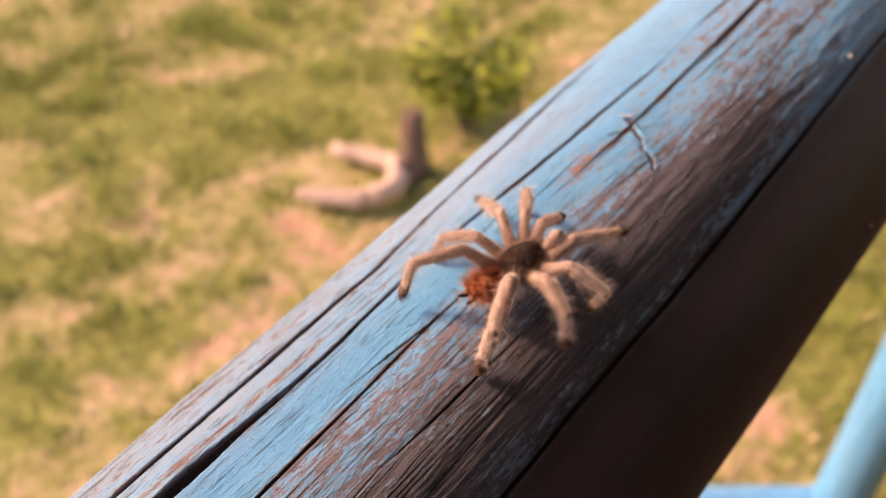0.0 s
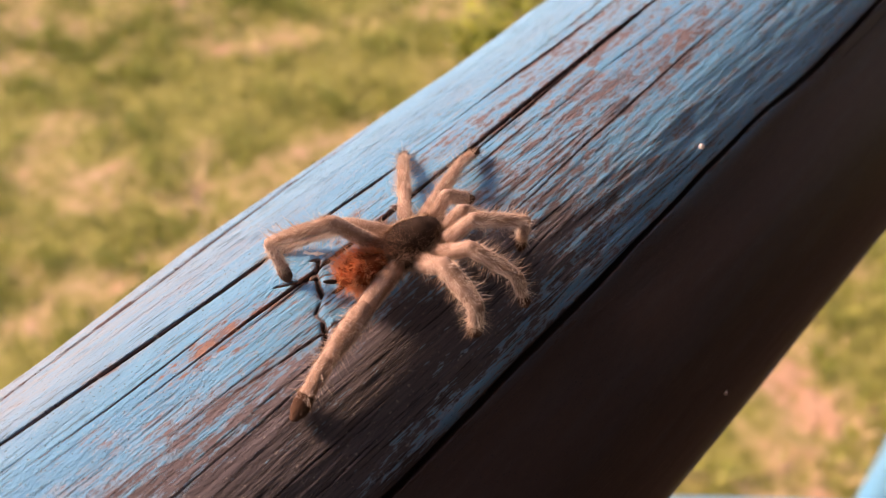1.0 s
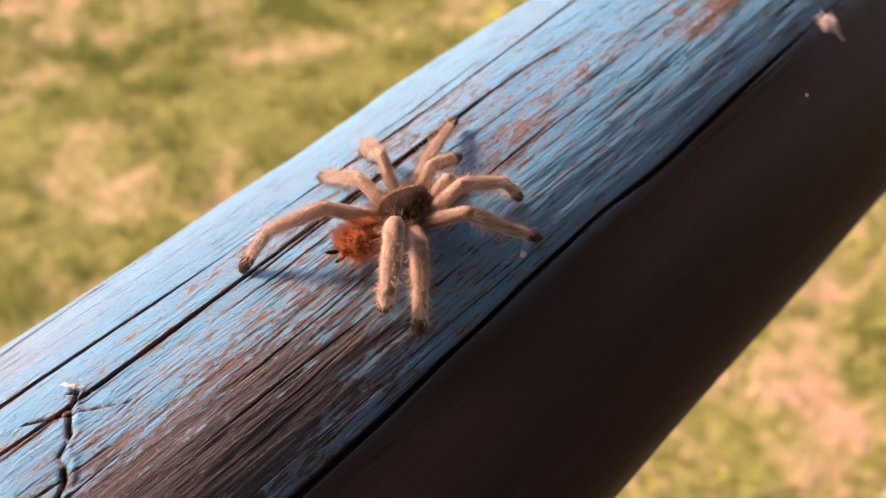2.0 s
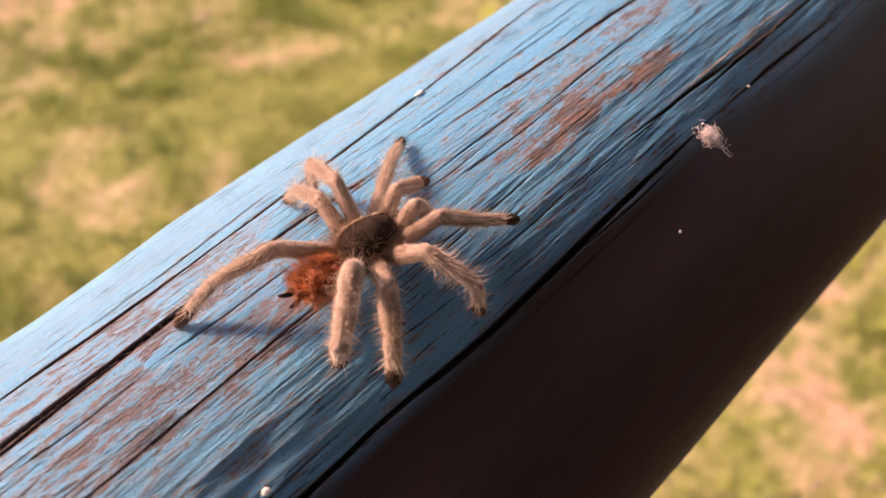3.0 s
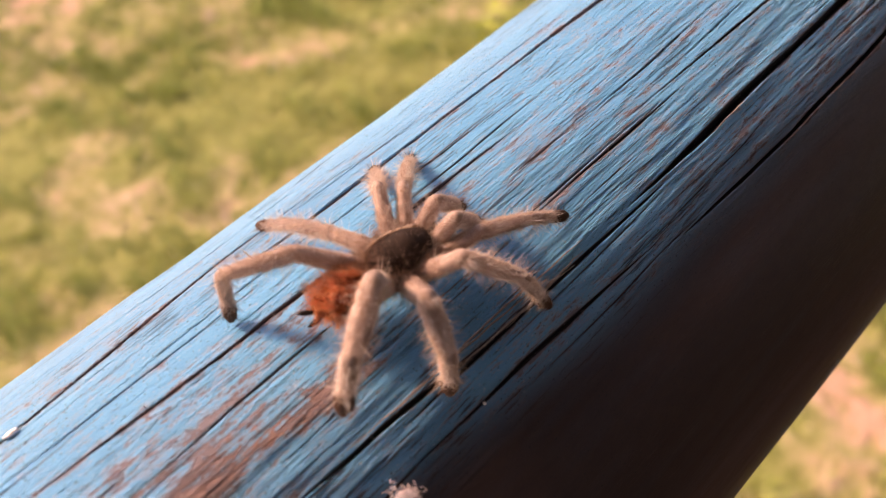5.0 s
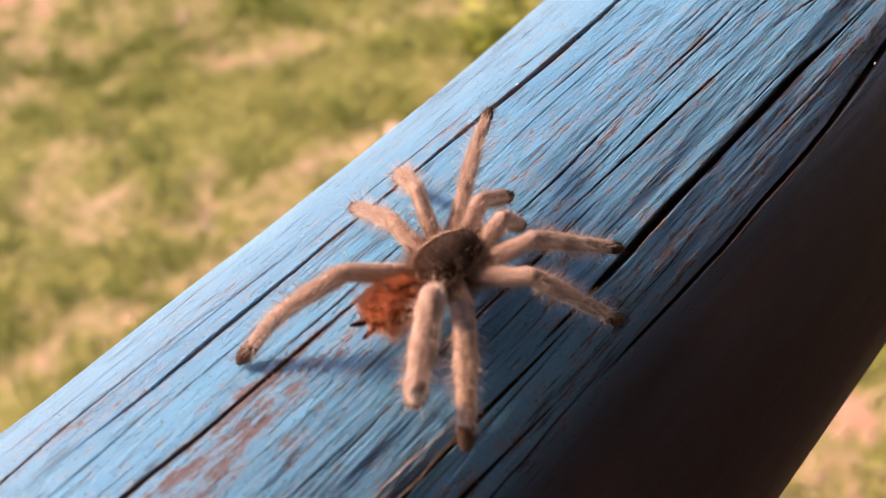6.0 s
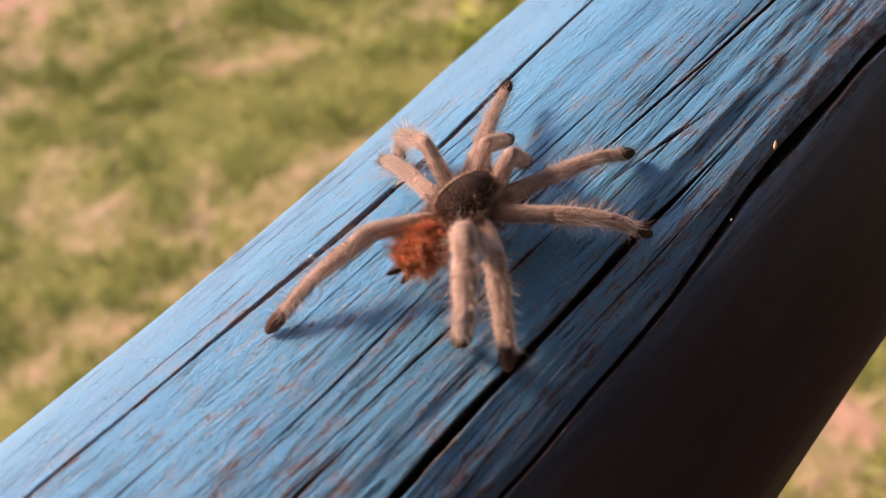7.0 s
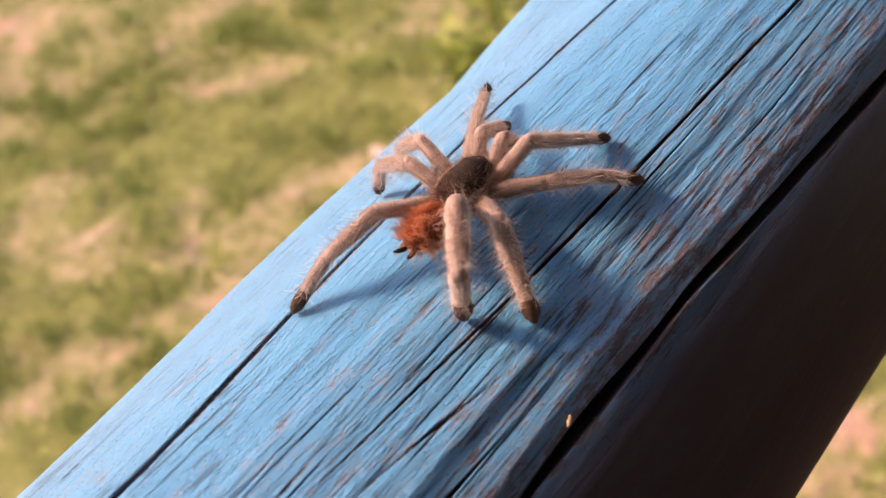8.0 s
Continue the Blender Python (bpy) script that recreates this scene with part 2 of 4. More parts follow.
# ---------------------------------------------------------------- handrail
# Long drying cracks: (s, degrees) along each, half-width and depth in mm; degrees are counted from the log's top to the near side.
CRACKS_FAR = [
    ([(-0.60, -17), (-0.25, -15.6), (-0.20, -14.6), (-0.16, -16.5), (-0.12, -14.5), (-0.03, -12.5)], 0.42, 3.2),
    ([(-0.60, -16), (-0.30, -15.2), (-0.24, -15.0), (-0.19, -14.4)], 1.25, 5.0),
    ([(-0.04, -14.5), (0.03, -14.6), (0.085, -17.2), (0.13, -20.5), (0.16, -20.0)], 0.34, 2.2),
    ([(0.12, -14.0), (0.18, -13.0), (0.23, -11.3), (0.26, -12.0), (0.30, -15.2), (0.36, -18.2), (0.42, -17.5), (0.6, -17)], 0.46, 5.0),
    ([(-0.60, -27), (-0.25, -26.8), (-0.20, -27.4), (-0.17, -27.4), (-0.14, -32.0), (-0.10, -35), (-0.066, -38.5), (-0.03, -41)], 0.85, 4.0),
    ([(-0.155, -44), (-0.134, -41), (-0.114, -34)], 0.4, 2.0),
    ([(-0.01, -17.0), (0.014, -17.8), (0.04, -19.2), (0.058, -18.5)], 0.20, 1.2),
    ([(0.145, -21.6), (0.159, -19.6), (0.170, -18.1), (0.182, -17.4)], 0.26, 1.4),
    ([(-0.60, -44), (-0.18, -46), (-0.15, -44.5)], 0.8, 3.0),
]
CRACKS_TOP = [
    ([(-0.13, -4.0), (-0.09, -3.2), (-0.045, -3.8), (0.0, -4.8), (0.03, -5.6), (0.046, -6.2)], 0.38, 2.4),
    ([(-0.05, -2.5), (-0.02, -2.9), (0.03, -5.2), (0.05, -4.6), (0.07, -3.0)], 0.26, 1.6),
    ([(0.07, -3.0), (0.10, -1.9), (0.15, 0.4), (0.19, 2.0)], 0.24, 1.5),
    ([(-0.40, 1.5), (-0.236, 0.7), (-0.195, -0.4), (-0.16, -1.0)], 0.28, 1.5),
    ([(0.150, -6.8), (0.171, -5.6), (0.190, -5.5)], 0.19, 1.2),
    ([(0.240, 0.0), (0.257, 0.6), (0.268, 1.0)], 0.16, 0.9),
    ([(0.060, -7.3), (0.076, -7.1), (0.100, -7.4)], 0.16, 0.9),
    ([(-0.215, -4.2), (-0.19, -2.5), (-0.168, -0.8)], 0.25, 1.4),
    ([(-0.066, 0.0), (-0.042, 1.2), (-0.015, 0.4)], 0.20, 1.1),
]
CRACKS_NEAR = [
    ([(-0.60, 38), (-0.20, 37.5), (-0.089, 36.8), (-0.035, 35.9), (0.02, 34.2), (0.05, 35.2), (0.10, 34.2), (0.13, 33.2)], 0.66, 2.8),
    ([(0.12, 33.4), (0.15, 33.4), (0.19, 35.5)], 0.35, 1.6),
    ([(0.10, 24.6), (0.129, 26.2), (0.147, 26.9), (0.17, 28.4)], 0.35, 1.8),
    ([(0.125, 27.2), (0.164, 28.0), (0.20, 28.7)], 0.42, 2.4),
    ([(0.185, 26.8), (0.21, 26.9), (0.226, 26.9), (0.275, 26.9), (0.302, 27.6)], 0.62, 3.2),
    ([(0.285, 36.4), (0.31, 36.0), (0.35, 36.8), (0.39, 39.2), (0.42, 40.4), (0.6, 41)], 0.85, 3.0),
    ([(0.19, 37.8), (0.23, 39.0), (0.27, 38.6), (0.30, 36.0), (0.31, 35.8), (0.35, 36.6), (0.39, 39.2), (0.42, 40.6), (0.6, 41)], 0.55, 2.4),
    ([(0.165, 17.0), (0.20, 17.0), (0.224, 17.6)], 0.20, 1.2),
    ([(0.170, 8.6), (0.188, 8.4), (0.20, 9.6)], 0.20, 1.1),
    ([(0.205, 14.8), (0.242, 15.9), (0.27, 16.7)], 0.20, 1.1),
    ([(0.240, 8.8), (0.261, 9.4), (0.285, 8.6)], 0.20, 1.1),
    ([(0.27, 12.2), (0.327, 14.7), (0.362, 15.2), (0.415, 16.2), (0.6, 17)], 0.28, 1.6),
    ([(0.275, 17.0), (0.29, 18.9), (0.312, 22.4)], 0.22, 1.2),
    ([(-0.045, 14.2), (-0.02, 12.6), (0.012, 11.4), (0.04, 11.0)], 0.20, 1.2),
    ([(-0.22, 13.6), (-0.189, 14.9), (-0.16, 15.5)], 0.28, 1.4),
    ([(-0.12, 6.0), (-0.097, 8.0), (-0.08, 8.6)], 0.22, 1.2),
]
CRACKS = CRACKS_FAR + CRACKS_TOP + CRACKS_NEAR
# The far side's bulges and hollows: s, then millimetres out of the round.
FAR_S = (-0.6, -0.26, -0.22, -0.16, -0.13, -0.09, -0.05, -0.01, 0.03, 0.08, 0.10, 0.123, 0.15, 0.18, 0.21, 0.25, 0.28, 0.30, 0.32, 0.355, 0.375, 0.40, 0.42, 0.6)
FAR_MM = (0, -1.2, -0.1, -0.5, -0.2, 1.3, 0.9, 0.8, 1.5, 0.9, 0.3, -0.2, -0.8, -1.3, -1.6, -1.5, -0.3, 0.6, 1.4, 2.1, 1.9, 4.6, 6.5, 5)
# Bare and worn places of the paint: s, degrees, spread of s, spread of degrees, strength.
WORN = [
    (0.30, -56, 0.30, 9, 0.22), (-0.02, -52, 0.10, 8, 0.42), (-0.26, 25, 0.12, 14, 0.52), (-0.13, 23, 0.07, 15, 0.58), (-0.058, 20, 0.045, 11, 0.38), (-0.02, 6, 0.06, 6, 0.15),
    (0.02, 13, 0.035, 6, 0.20), (0.0, -3, 0.05, 4, 0.22), (0.10, 12, 0.020, 4.5, 0.36), (0.124, 16.5, 0.012, 2.6, 0.50), (0.100, 15.5, 0.009, 2.2, 0.45),
    (0.115, 6, 0.03, 2.5, 0.26), (0.16, 7, 0.05, 6, 0.14), (0.03, 7, 0.05, 7, 0.16), (0.08, 24, 0.035, 8, 0.12), (0.25, 33, 0.14, 5, 0.26), (0.38, 34, 0.12, 6, 0.28),
    (-0.22, -42, 0.10, 12, 0.26), (-0.23, -19, 0.045, 2.0, 0.46),
]
WORN_SMALL = [
    (0.33, 24, 0.09, 5, 0.20), (0.30, 4, 0.08, 6, 0.08), (0.24, 12, 0.06, 8, 0.12), (0.27, -24, 0.10, 5, 0.08), (0.10, -30, 0.08, 6, 0.10),
    (-0.111, -5, 0.014, 3, 0.34), (0.10, -22, 0.05, 3, 0.12), (0.20, 22, 0.05, 5, 0.16), (0.003, 24, 0.006, 3, 0.22),
    (0.14, -30, 0.04, 6, 0.16), (-0.03, -9, 0.05, 2.5, 0.20), (0.01, -12, 0.03, 2, 0.22), (0.06, -22, 0.03, 3, 0.14), (0.145, 3, 0.02, 3, 0.16), (-0.21, 4, 0.06, 6, 0.30), (0.19, 16, 0.02, 2, 0.26), (0.086, 15.6, 0.006, 2.6, 0.44),
]


def handrail(parent):
    """The round log: an uneven cylinder with drying cracks, grain ridges and a scar, finely cut where it is seen near."""
    deg = np.concatenate([np.arange(-82, -56, 0.40), np.arange(-56, 46, 0.14), np.arange(46, 100, 0.5), np.arange(100, 278, 4.0)])
    s = np.concatenate([np.arange(-1.60, -0.42, 0.04), np.arange(-0.42, -0.104, 0.0016), np.arange(-0.104, -0.076, 0.0005), np.arange(-0.076, 0.64, 0.0016), np.arange(0.64, 1.21, 0.04)])
    S, D = np.meshgrid(s, deg, indexing='ij')
    rnd = np.random.RandomState(3)
    arc = D * math.pi / 180 * R * 1000
    d = np.zeros_like(S)
    far = 0.5 * (1 - np.tanh((D + 36) / 8)) * (D < 150)
    top = 1 / (1 + np.exp(-(D - 2) / 5))
    under = 1 / (1 + np.exp(-(D - 40) / 2.5)) * (D < 150)
    d += 1.0 * (value_noise(S * 9 + 40, D / 38 + 9, 1) - 0.5) * (1 - far)
    d += 0.55 * (value_noise(S * 22, D / 9 + 30, 2) - 0.5)
    # grain ridges: strong on the weathered top, faint under the thick paint of the far side and on the smooth underside
    rough = (0.35 + 0.65 * top) * (1 - 0.85 * under)
    d += rough * (0.34 * (value_noise(S * 45, arc / 1.9 + 200, 4) - 0.5) + 0.20 * (value_noise(S * 110, arc / 0.9 + 300, 5) - 0.5) + 0.14 * (value_noise(S * 210, arc / 0.45 + 500, 6) - 0.5))
    d += 0.9 * (value_noise(S * 20, arc / 3.0 + 700, 8) - 0.5) * np.clip((S - 0.18) / 0.06, 0, 1) * top * (1 - under)
    d -= np.interp(S, [0.05, 0.13, 0.20, 0.28], [4.4, 3.6, 3.2, 1.0]) * bump_at(D, 41, 16)
    d += far * (np.interp(S, FAR_S, FAR_MM) + 0.4 * (value_noise(S * 60, D / 20, 7) - 0.5))
    crack, lip_bare = np.zeros_like(S), np.zeros_like(S)
    lines = [(p, w, k) for p, w, k in CRACKS]
    for _ in range(300):
        s0, a0, ln = rnd.uniform(-0.42, 0.55), rnd.triangular(-48, 22, 40), rnd.uniform(0.012, 0.07)
        sl = rnd.uniform(-12, 12)
        lines.append(([(s0, a0), (s0 + ln / 2, a0 + sl * ln / 2 + rnd.uniform(-0.5, 0.5)), (s0 + ln, a0 + sl * ln)], rnd.uniform(0.07, 0.17), rnd.uniform(0.3, 1.0)))
    for k, (pts, w, depth) in enumerate(lines):
        ps, pd = [p[0] for p in pts], [p[1] for p in pts]
        rows = np.where((s >= ps[0]) & (s <= ps[-1]))[0]
        if not len(rows):
            continue
        sr = s[rows]
        c = np.interp(sr, ps, pd) + 0.55 * (value_noise(sr * 70, sr * 0 + k * 7.3, 11) - 0.5) + 0.9 * (value_noise(sr * 17, sr * 0 + k * 3.1, 12) - 0.5) * (w < 1)
        ends = np.clip(np.minimum((sr - ps[0]) / 0.03, (ps[-1] - sr) / 0.03), 0.0, 1)
        wid = (w * ends * (0.55 + 0.9 * value_noise(sr * 45, sr * 0 + k * 1.7, 13)) + 0.02)[:, None]
        cols = np.where((deg > min(pd) - 6) & (deg < max(pd) + 6))[0]
        off = (deg[None, cols] - c[:, None]) * math.pi / 180 * R * 1000
        cut = np.clip(1.25 - np.abs(off) / wid, 0, 1) * np.clip(ends[:, None] * 1.3, 0, 1)
        lip = 0.12 * w * bump_at(off, wid * 1.9, wid * 0.9) * ends[:, None]
        ix = np.ix_(rows, cols)
        d[ix] += lip - depth * cut
        crack[ix] = np.maximum(crack[ix], np.clip(cut * 1.8, 0, 1) * (0.34 if k >= len(CRACKS) else 0.75 if w < 0.25 else 1.0))
        if k < len(CRACKS):
            ragged = 0.25 + 1.5 * value_noise(sr * 90, sr * 0 + k * 2.3, 14)[:, None]
            lip_bare[ix] = np.maximum(lip_bare[ix], ends[:, None] * bump_at(off, 0.2 * wid, 0.35 + wid * 1.1 * ragged))
    # the scar: a gouge across the grain with a torn rim
    across = (S + 0.084 + 0.013 * np.clip((D + 5) / 15.0, 0, 1)) * 1000 + 2.2 * (value_noise(D * 0.45 + 50, D * 0, 23) - 0.5)
    gouge = np.maximum(bump_at(across, 0, 0.5) * ((D > -6) & (D < 11)), bump_at((S + 0.094 - 0.016 * np.clip((D + 6) / 10.0, 0, 1)) * 1000, 0, 0.4) * ((D > -6) & (D < 4)))
    gouge = gouge * np.clip(0.2 + 1.3 * value_noise(D * 0.7, S * 500, 22), 0, 1)
    d += -1.3 * gouge + 0.6 * bump_at(across, 2.0, 0.8) * ((D > -7) & (D < 11)) * value_noise(D * 0.9, S * 900, 21)
    crack = np.maximum(crack, 0.7 * gouge)
    # the knot beside the near crack
    kn = np.hypot((S - 0.002) / 0.012, (D - 25) / 7.0)
    d += 0.7 * np.exp(-kn ** 2) - 0.9 * np.exp(-(kn / 0.45) ** 2)
    rr = R + d / 1000
    a = D * math.pi / 180
    co = np.stack([rr * np.sin(a), S, rr * np.cos(a)], -1).reshape(-1, 3)
    me = grid_mesh("handrail", co, len(s), len(deg), wrap=True)
    wear = 0.14 + 0.12 * (value_noise(S * 14, D / 7 + 70, 31) - 0.5) + 0.16 * (value_noise(S * 5, D / 16 + 20, 32) - 0.5)
    for s0, a0, ws, wa, k in WORN + WORN_SMALL:
        wear += k * bump_at(S, s0, ws) * bump_at(D, a0, wa)
    wear -= 0.25 * bump_at(S, -0.235, 0.07) * bump_at(D, -8, 5.5) + 0.20 * bump_at(D, -32, 9) * (S > -0.08)
    # where the near side's brown wood and painted-in shade begin, in degrees
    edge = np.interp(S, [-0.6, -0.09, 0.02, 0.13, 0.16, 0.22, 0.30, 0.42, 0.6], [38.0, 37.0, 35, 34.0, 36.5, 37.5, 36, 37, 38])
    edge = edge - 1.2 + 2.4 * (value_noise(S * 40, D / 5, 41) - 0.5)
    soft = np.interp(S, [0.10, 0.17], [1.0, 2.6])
    shaded_brown = 1 / (1 + np.exp(-(D - edge) / soft)) * (D < 200) * np.where(D > 34, 1, np.clip((D - 20) / 14, 0, 1))
    shaded_brown = np.clip(shaded_brown * (0.985 + 0.03 * value_noise(S * 60, arc / 2, 42)), 0, 1)
    wear += 0.34 * lip_bare
    add_float(me, "wear", wear)
    add_float(me, "crack", crack)
    add_float(me, "grain", top * (1 - under) * np.interp(S, [0.0, 0.06, 0.15, 0.22], [1.0, 0.85, 0.8, 0.6]) + 0.5 * np.clip((-0.14 - S) / 0.06, 0, 1) * (1 - top))
    add_float(me, "shaded_brown", shaded_brown)
    add_float(me, "bleach", np.clip((-8 - D) / 16, 0, 1) * (0.75 + 0.5 * value_noise(S * 12, D / 6, 33)) * (D > -90) * (1 + 1.5 * np.clip((-0.06 - S) / 0.06, 0, 1)))
    add_float(me, "streak", np.clip((S - 0.13) / 0.06, 0.35, 1) + 0.35 * np.clip((-0.02 - S) / 0.05, 0, 1))
    # bare wood grows darker towards the near side
    add_float(me, "dark_wood", np.clip((D - 30) / 8, 0, 1) * np.clip((S - 0.16) / 0.08, 0, 1) * 0.5 + 0.85 * np.clip((-0.015 - S) / 0.04, 0, 1) * np.clip((D - 8) / 12, 0, 1) + 0.6 * bump_at(S, 0.08, 0.035) * bump_at(D, 25, 9))
    add_float(me, "raw", bump_at(S, -0.111, 0.02) * bump_at(D, -5, 5) + bump_at(S, 0.106, 0.028) * bump_at(D, 15.5, 4.0)
              + 0.45 * bump_at(S, -0.06, 0.07) * bump_at(D, -2.5, 3.5) + 0.15 * bump_at(S, 0.02, 0.05) * bump_at(D, 9, 7)
              + (S < -0.2) * bump_at(D, -19, 3.0) * 0.8 + 0.30 * lip_bare * np.clip((10 - D) / 10, 0, 1))
    uv = me.uv_layers.new(name="UVMap")
    idx = np.empty(len(me.loops), np.int32)
    me.loops.foreach_get("vertex_index", idx)
    flat = np.stack([arc.ravel() / 1000, S.ravel()], -1)[idx]
    uv.data.foreach_set("uv", flat.astype(np.float32).ravel())
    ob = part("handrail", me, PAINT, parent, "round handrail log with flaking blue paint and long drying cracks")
    ob.location = (0, 0, H)
    return ob


def plain_log(name, parent, m, length, radius, seed, label):
    """A painted round post or lower rail, along its own y axis."""
    nv, nu = 48, 60
    s, a = np.linspace(0, length, nu), np.linspace(0, 360, nv, endpoint=False)
    S, A = np.meshgrid(s, a, indexing='ij')
    r = radius + 0.004 * (value_noise(S * 5 + seed, np.cos(np.radians(A)) * 2 + 9, 50 + seed) - 0.5)
    r = r * np.where((S < 1e-6) | (S > length - 1e-6), 0.02, 1)
    s2 = S.copy()
    s2[1], s2[-2] = s2[0] + 0.004, s2[-1] - 0.004
    co = np.stack([r * np.sin(np.radians(A)), s2, r * np.cos(np.radians(A))], -1).reshape(-1, 3)
    me = grid_mesh(name, co, nu, nv, wrap=True)
    add_float(me, "wear", 0.12 + 0.25 * (value_noise(S * 9, A / 30, 60 + seed) - 0.5))
    uv = me.uv_layers.new(name="UVMap")
    idx = np.empty(len(me.loops), np.int32)
    me.loops.foreach_get("vertex_index", idx)
    flat = np.stack([np.radians(A).ravel() * radius, S.ravel()], -1)[idx]
    uv.data.foreach_set("uv", flat.astype(np.float32).ravel())
    ob = part(name, me, PAINT, parent, label)
    ob.matrix_basis = m
    return ob


def splinter(parent, s, deg, length, slope, rise, seed):
    """A raised fibre of pale wood torn up along a crack."""
    rnd = random.Random(seed)
    bm, n = bmesh.new(), 14
    pts = []
    for i in range(n):
        f = i / (n - 1)
        a = radians(deg + slope * length * f + rnd.gauss(0, 0.10))
        flat = 3.8 * math.exp(-((deg - 41) / 16) ** 2)
        r = R + (rise * math.sin(math.pi * f) + 0.15 - flat) / 1000
        pts.append(Vector((r * math.sin(a), s + length * f, H + r * math.cos(a))))
    tube(bm, pts, [0.00004 + 0.00016 * math.sin(math.pi * i / (n - 1)) for i in range(n)], 5)
    return part("splinter", bm, SPLINTER, parent, "pale torn fibre of wood along a crack")


def railing():
    rail = tagged(new("railing"), "blue-painted log railing of a raised veranda above a lawn", "railing")
    log = handrail(rail)
    for k, row in enumerate(((0.118, 24.2, 0.046, 40, 0.7), (0.128, 25.0, 0.036, -10, 0.5), (0.145, 24.6, 0.030, 30, 0.8), (0.136, 26.6, 0.034, 30, 0.5), (0.152, 27.6, 0.022, -30, 0.8), (0.21, 28.0, 0.03, -10, 0.4))):
        fibre = splinter(log, *row, 60 + k)
        fibre.matrix_parent_inverse = Matrix.Translation((0, 0, -H))
    plain_log("post", rail, pose(0.062, 1.035, -0.05, 90, 0, 0), H + 0.03, 0.053, 1, "round blue post under the handrail")
    plain_log("post", rail, pose(0.0, -1.45, -0.05, 90, 0, 0), H + 0.02, 0.055, 2, "round blue post under the handrail")
    way = math.degrees(math.atan2(0.78, -0.62))
    plain_log("lower_rail", rail, pose(0.055, 1.03, H - 1.575, 0, 0, way), 0.62, 0.05, 3, "grey-blue lower log joined to the post")
    return rail


# ---------------------------------------------------------------- small things on the handrail
def on_log(s, deg, lift=0.0):
    a = radians(deg)
    return Vector(((R + lift) * math.sin(a), s, H + (R + lift) * math.cos(a)))


def log_frame(s, deg, lift=0.0, turn=0.0):
    a = radians(deg)
    m = Matrix.Translation(on_log(s, deg, lift)) @ Matrix.Rotation(a, 4, 'Y') @ Matrix.Rotation(radians(turn), 4, 'Z')
    return m


def lint():
    """A small tangle of pale threads caught on the crack's lip."""
    rnd = random.Random(5)
    bm = bmesh.new()
    for k in range(330):
        a, b = (rnd.gauss(0.0, 0.0012), rnd.gauss(0, 0.0012)) if k < 230 else (rnd.uniform(0.0, 0.0036), rnd.gauss(0, 0.0005))
        c = Vector((0.96 * a - 0.25 * b, 0.25 * a + 0.96 * b, 0.0004 + abs(rnd.gauss(0.0008, 0.0011))))
        u = Vector((rnd.gauss(0, 1), rnd.gauss(0, 1), rnd.gauss(0, 0.4))).normalized()
        v = u.orthogonal().normalized()
        ra, rb, t0 = rnd.uniform(0.0003, 0.0011), rnd.uniform(0.0002, 0.0007), rnd.uniform(0, 6.28)
        pts = []
        for i in range(9):
            t = t0 + i * rnd.uniform(0.3, 0.45)
            p = c + u * (ra * math.cos(t)) + v * (rb * math.sin(t)) + u * (0.00008 * i)
            p.z = min(max(p.z, 0.0001), 0.0035)
            pts.append(p)
        tube(bm, pts, [0.00006] * 9, 4)
    for k in range(6):
        p, pts = Vector((0.0030, 0.0008 + rnd.gauss(0, 0.0003), 0.0006)), []
        way, curl = rnd.uniform(-0.1, 0.5), rnd.uniform(-0.3, 0.3)
        for i in range(15):
            pts.append(p.copy())
            way += curl + rnd.gauss(0, 0.3) - 0.10 * way
            curl = -curl if rnd.random() < 0.35 else curl
            p = p + Vector((math.cos(way), math.sin(way) * 0.8, rnd.gauss(0, 0.15))) * 0.00042
            p.z = min(max(p.z, 0.0002), 0.0012)
        tube(bm, pts, [0.00006] * 15, 4)
    ob = part("lint", bm, LINT)
    ob.matrix_world = log_frame(0.1185, 35.0, 0.0009) @ Matrix.Scale(0.86, 4)
    return tagged(ob, "pale pink tangle of fine fibres caught on the cracked wood", "lint")


def fleck(name, s, deg, size, mat, label, category, long=1.0, turn=0.0, lift=0.0003):
    bm = bmesh.new()
    bmesh.ops.create_icosphere(bm, subdivisions=2, radius=1.0)
    rnd = random.Random(int(s * 1e4) + int(deg))
    for v in bm.verts:
        v.co *= 1 + rnd.uniform(-0.22, 0.22)
        v.co = Vector((v.co.x * size, v.co.y * size * long, v.co.z * size * 0.45))
    for f in bm.faces:
        f.smooth = True
    ob = part(name, bm, mat)
    ob.matrix_world = log_frame(s, deg, lift, turn)
    return tagged(ob, label, category)


def paper_scrap():
    bm = bmesh.new()
    rnd = random.Random(8)
    for k in range(3):
        q = []
        for x, y in ((-1, -0.5), (1, -0.6), (1.1, 0.5), (-0.9, 0.6)):
            q.append(bm.verts.new((x * 0.0008 + k * 0.0013 - 0.0012, y * 0.0008 + rnd.uniform(-.0003, .0003), 0.0006 + 0.0007 * rnd.random())))
        f = bm.faces.new(q)
    bmesh.ops.solidify(bm, geom=bm.faces[:], thickness=0.0001)
    ob = part("paint_scrap", bm, CHALK)
    ob.matrix_world = log_frame(-0.0835, -6.0, 0.0005, 30)
    return tagged(ob, "curled white scrap of paint at the scar in the wood", "paint scrap")


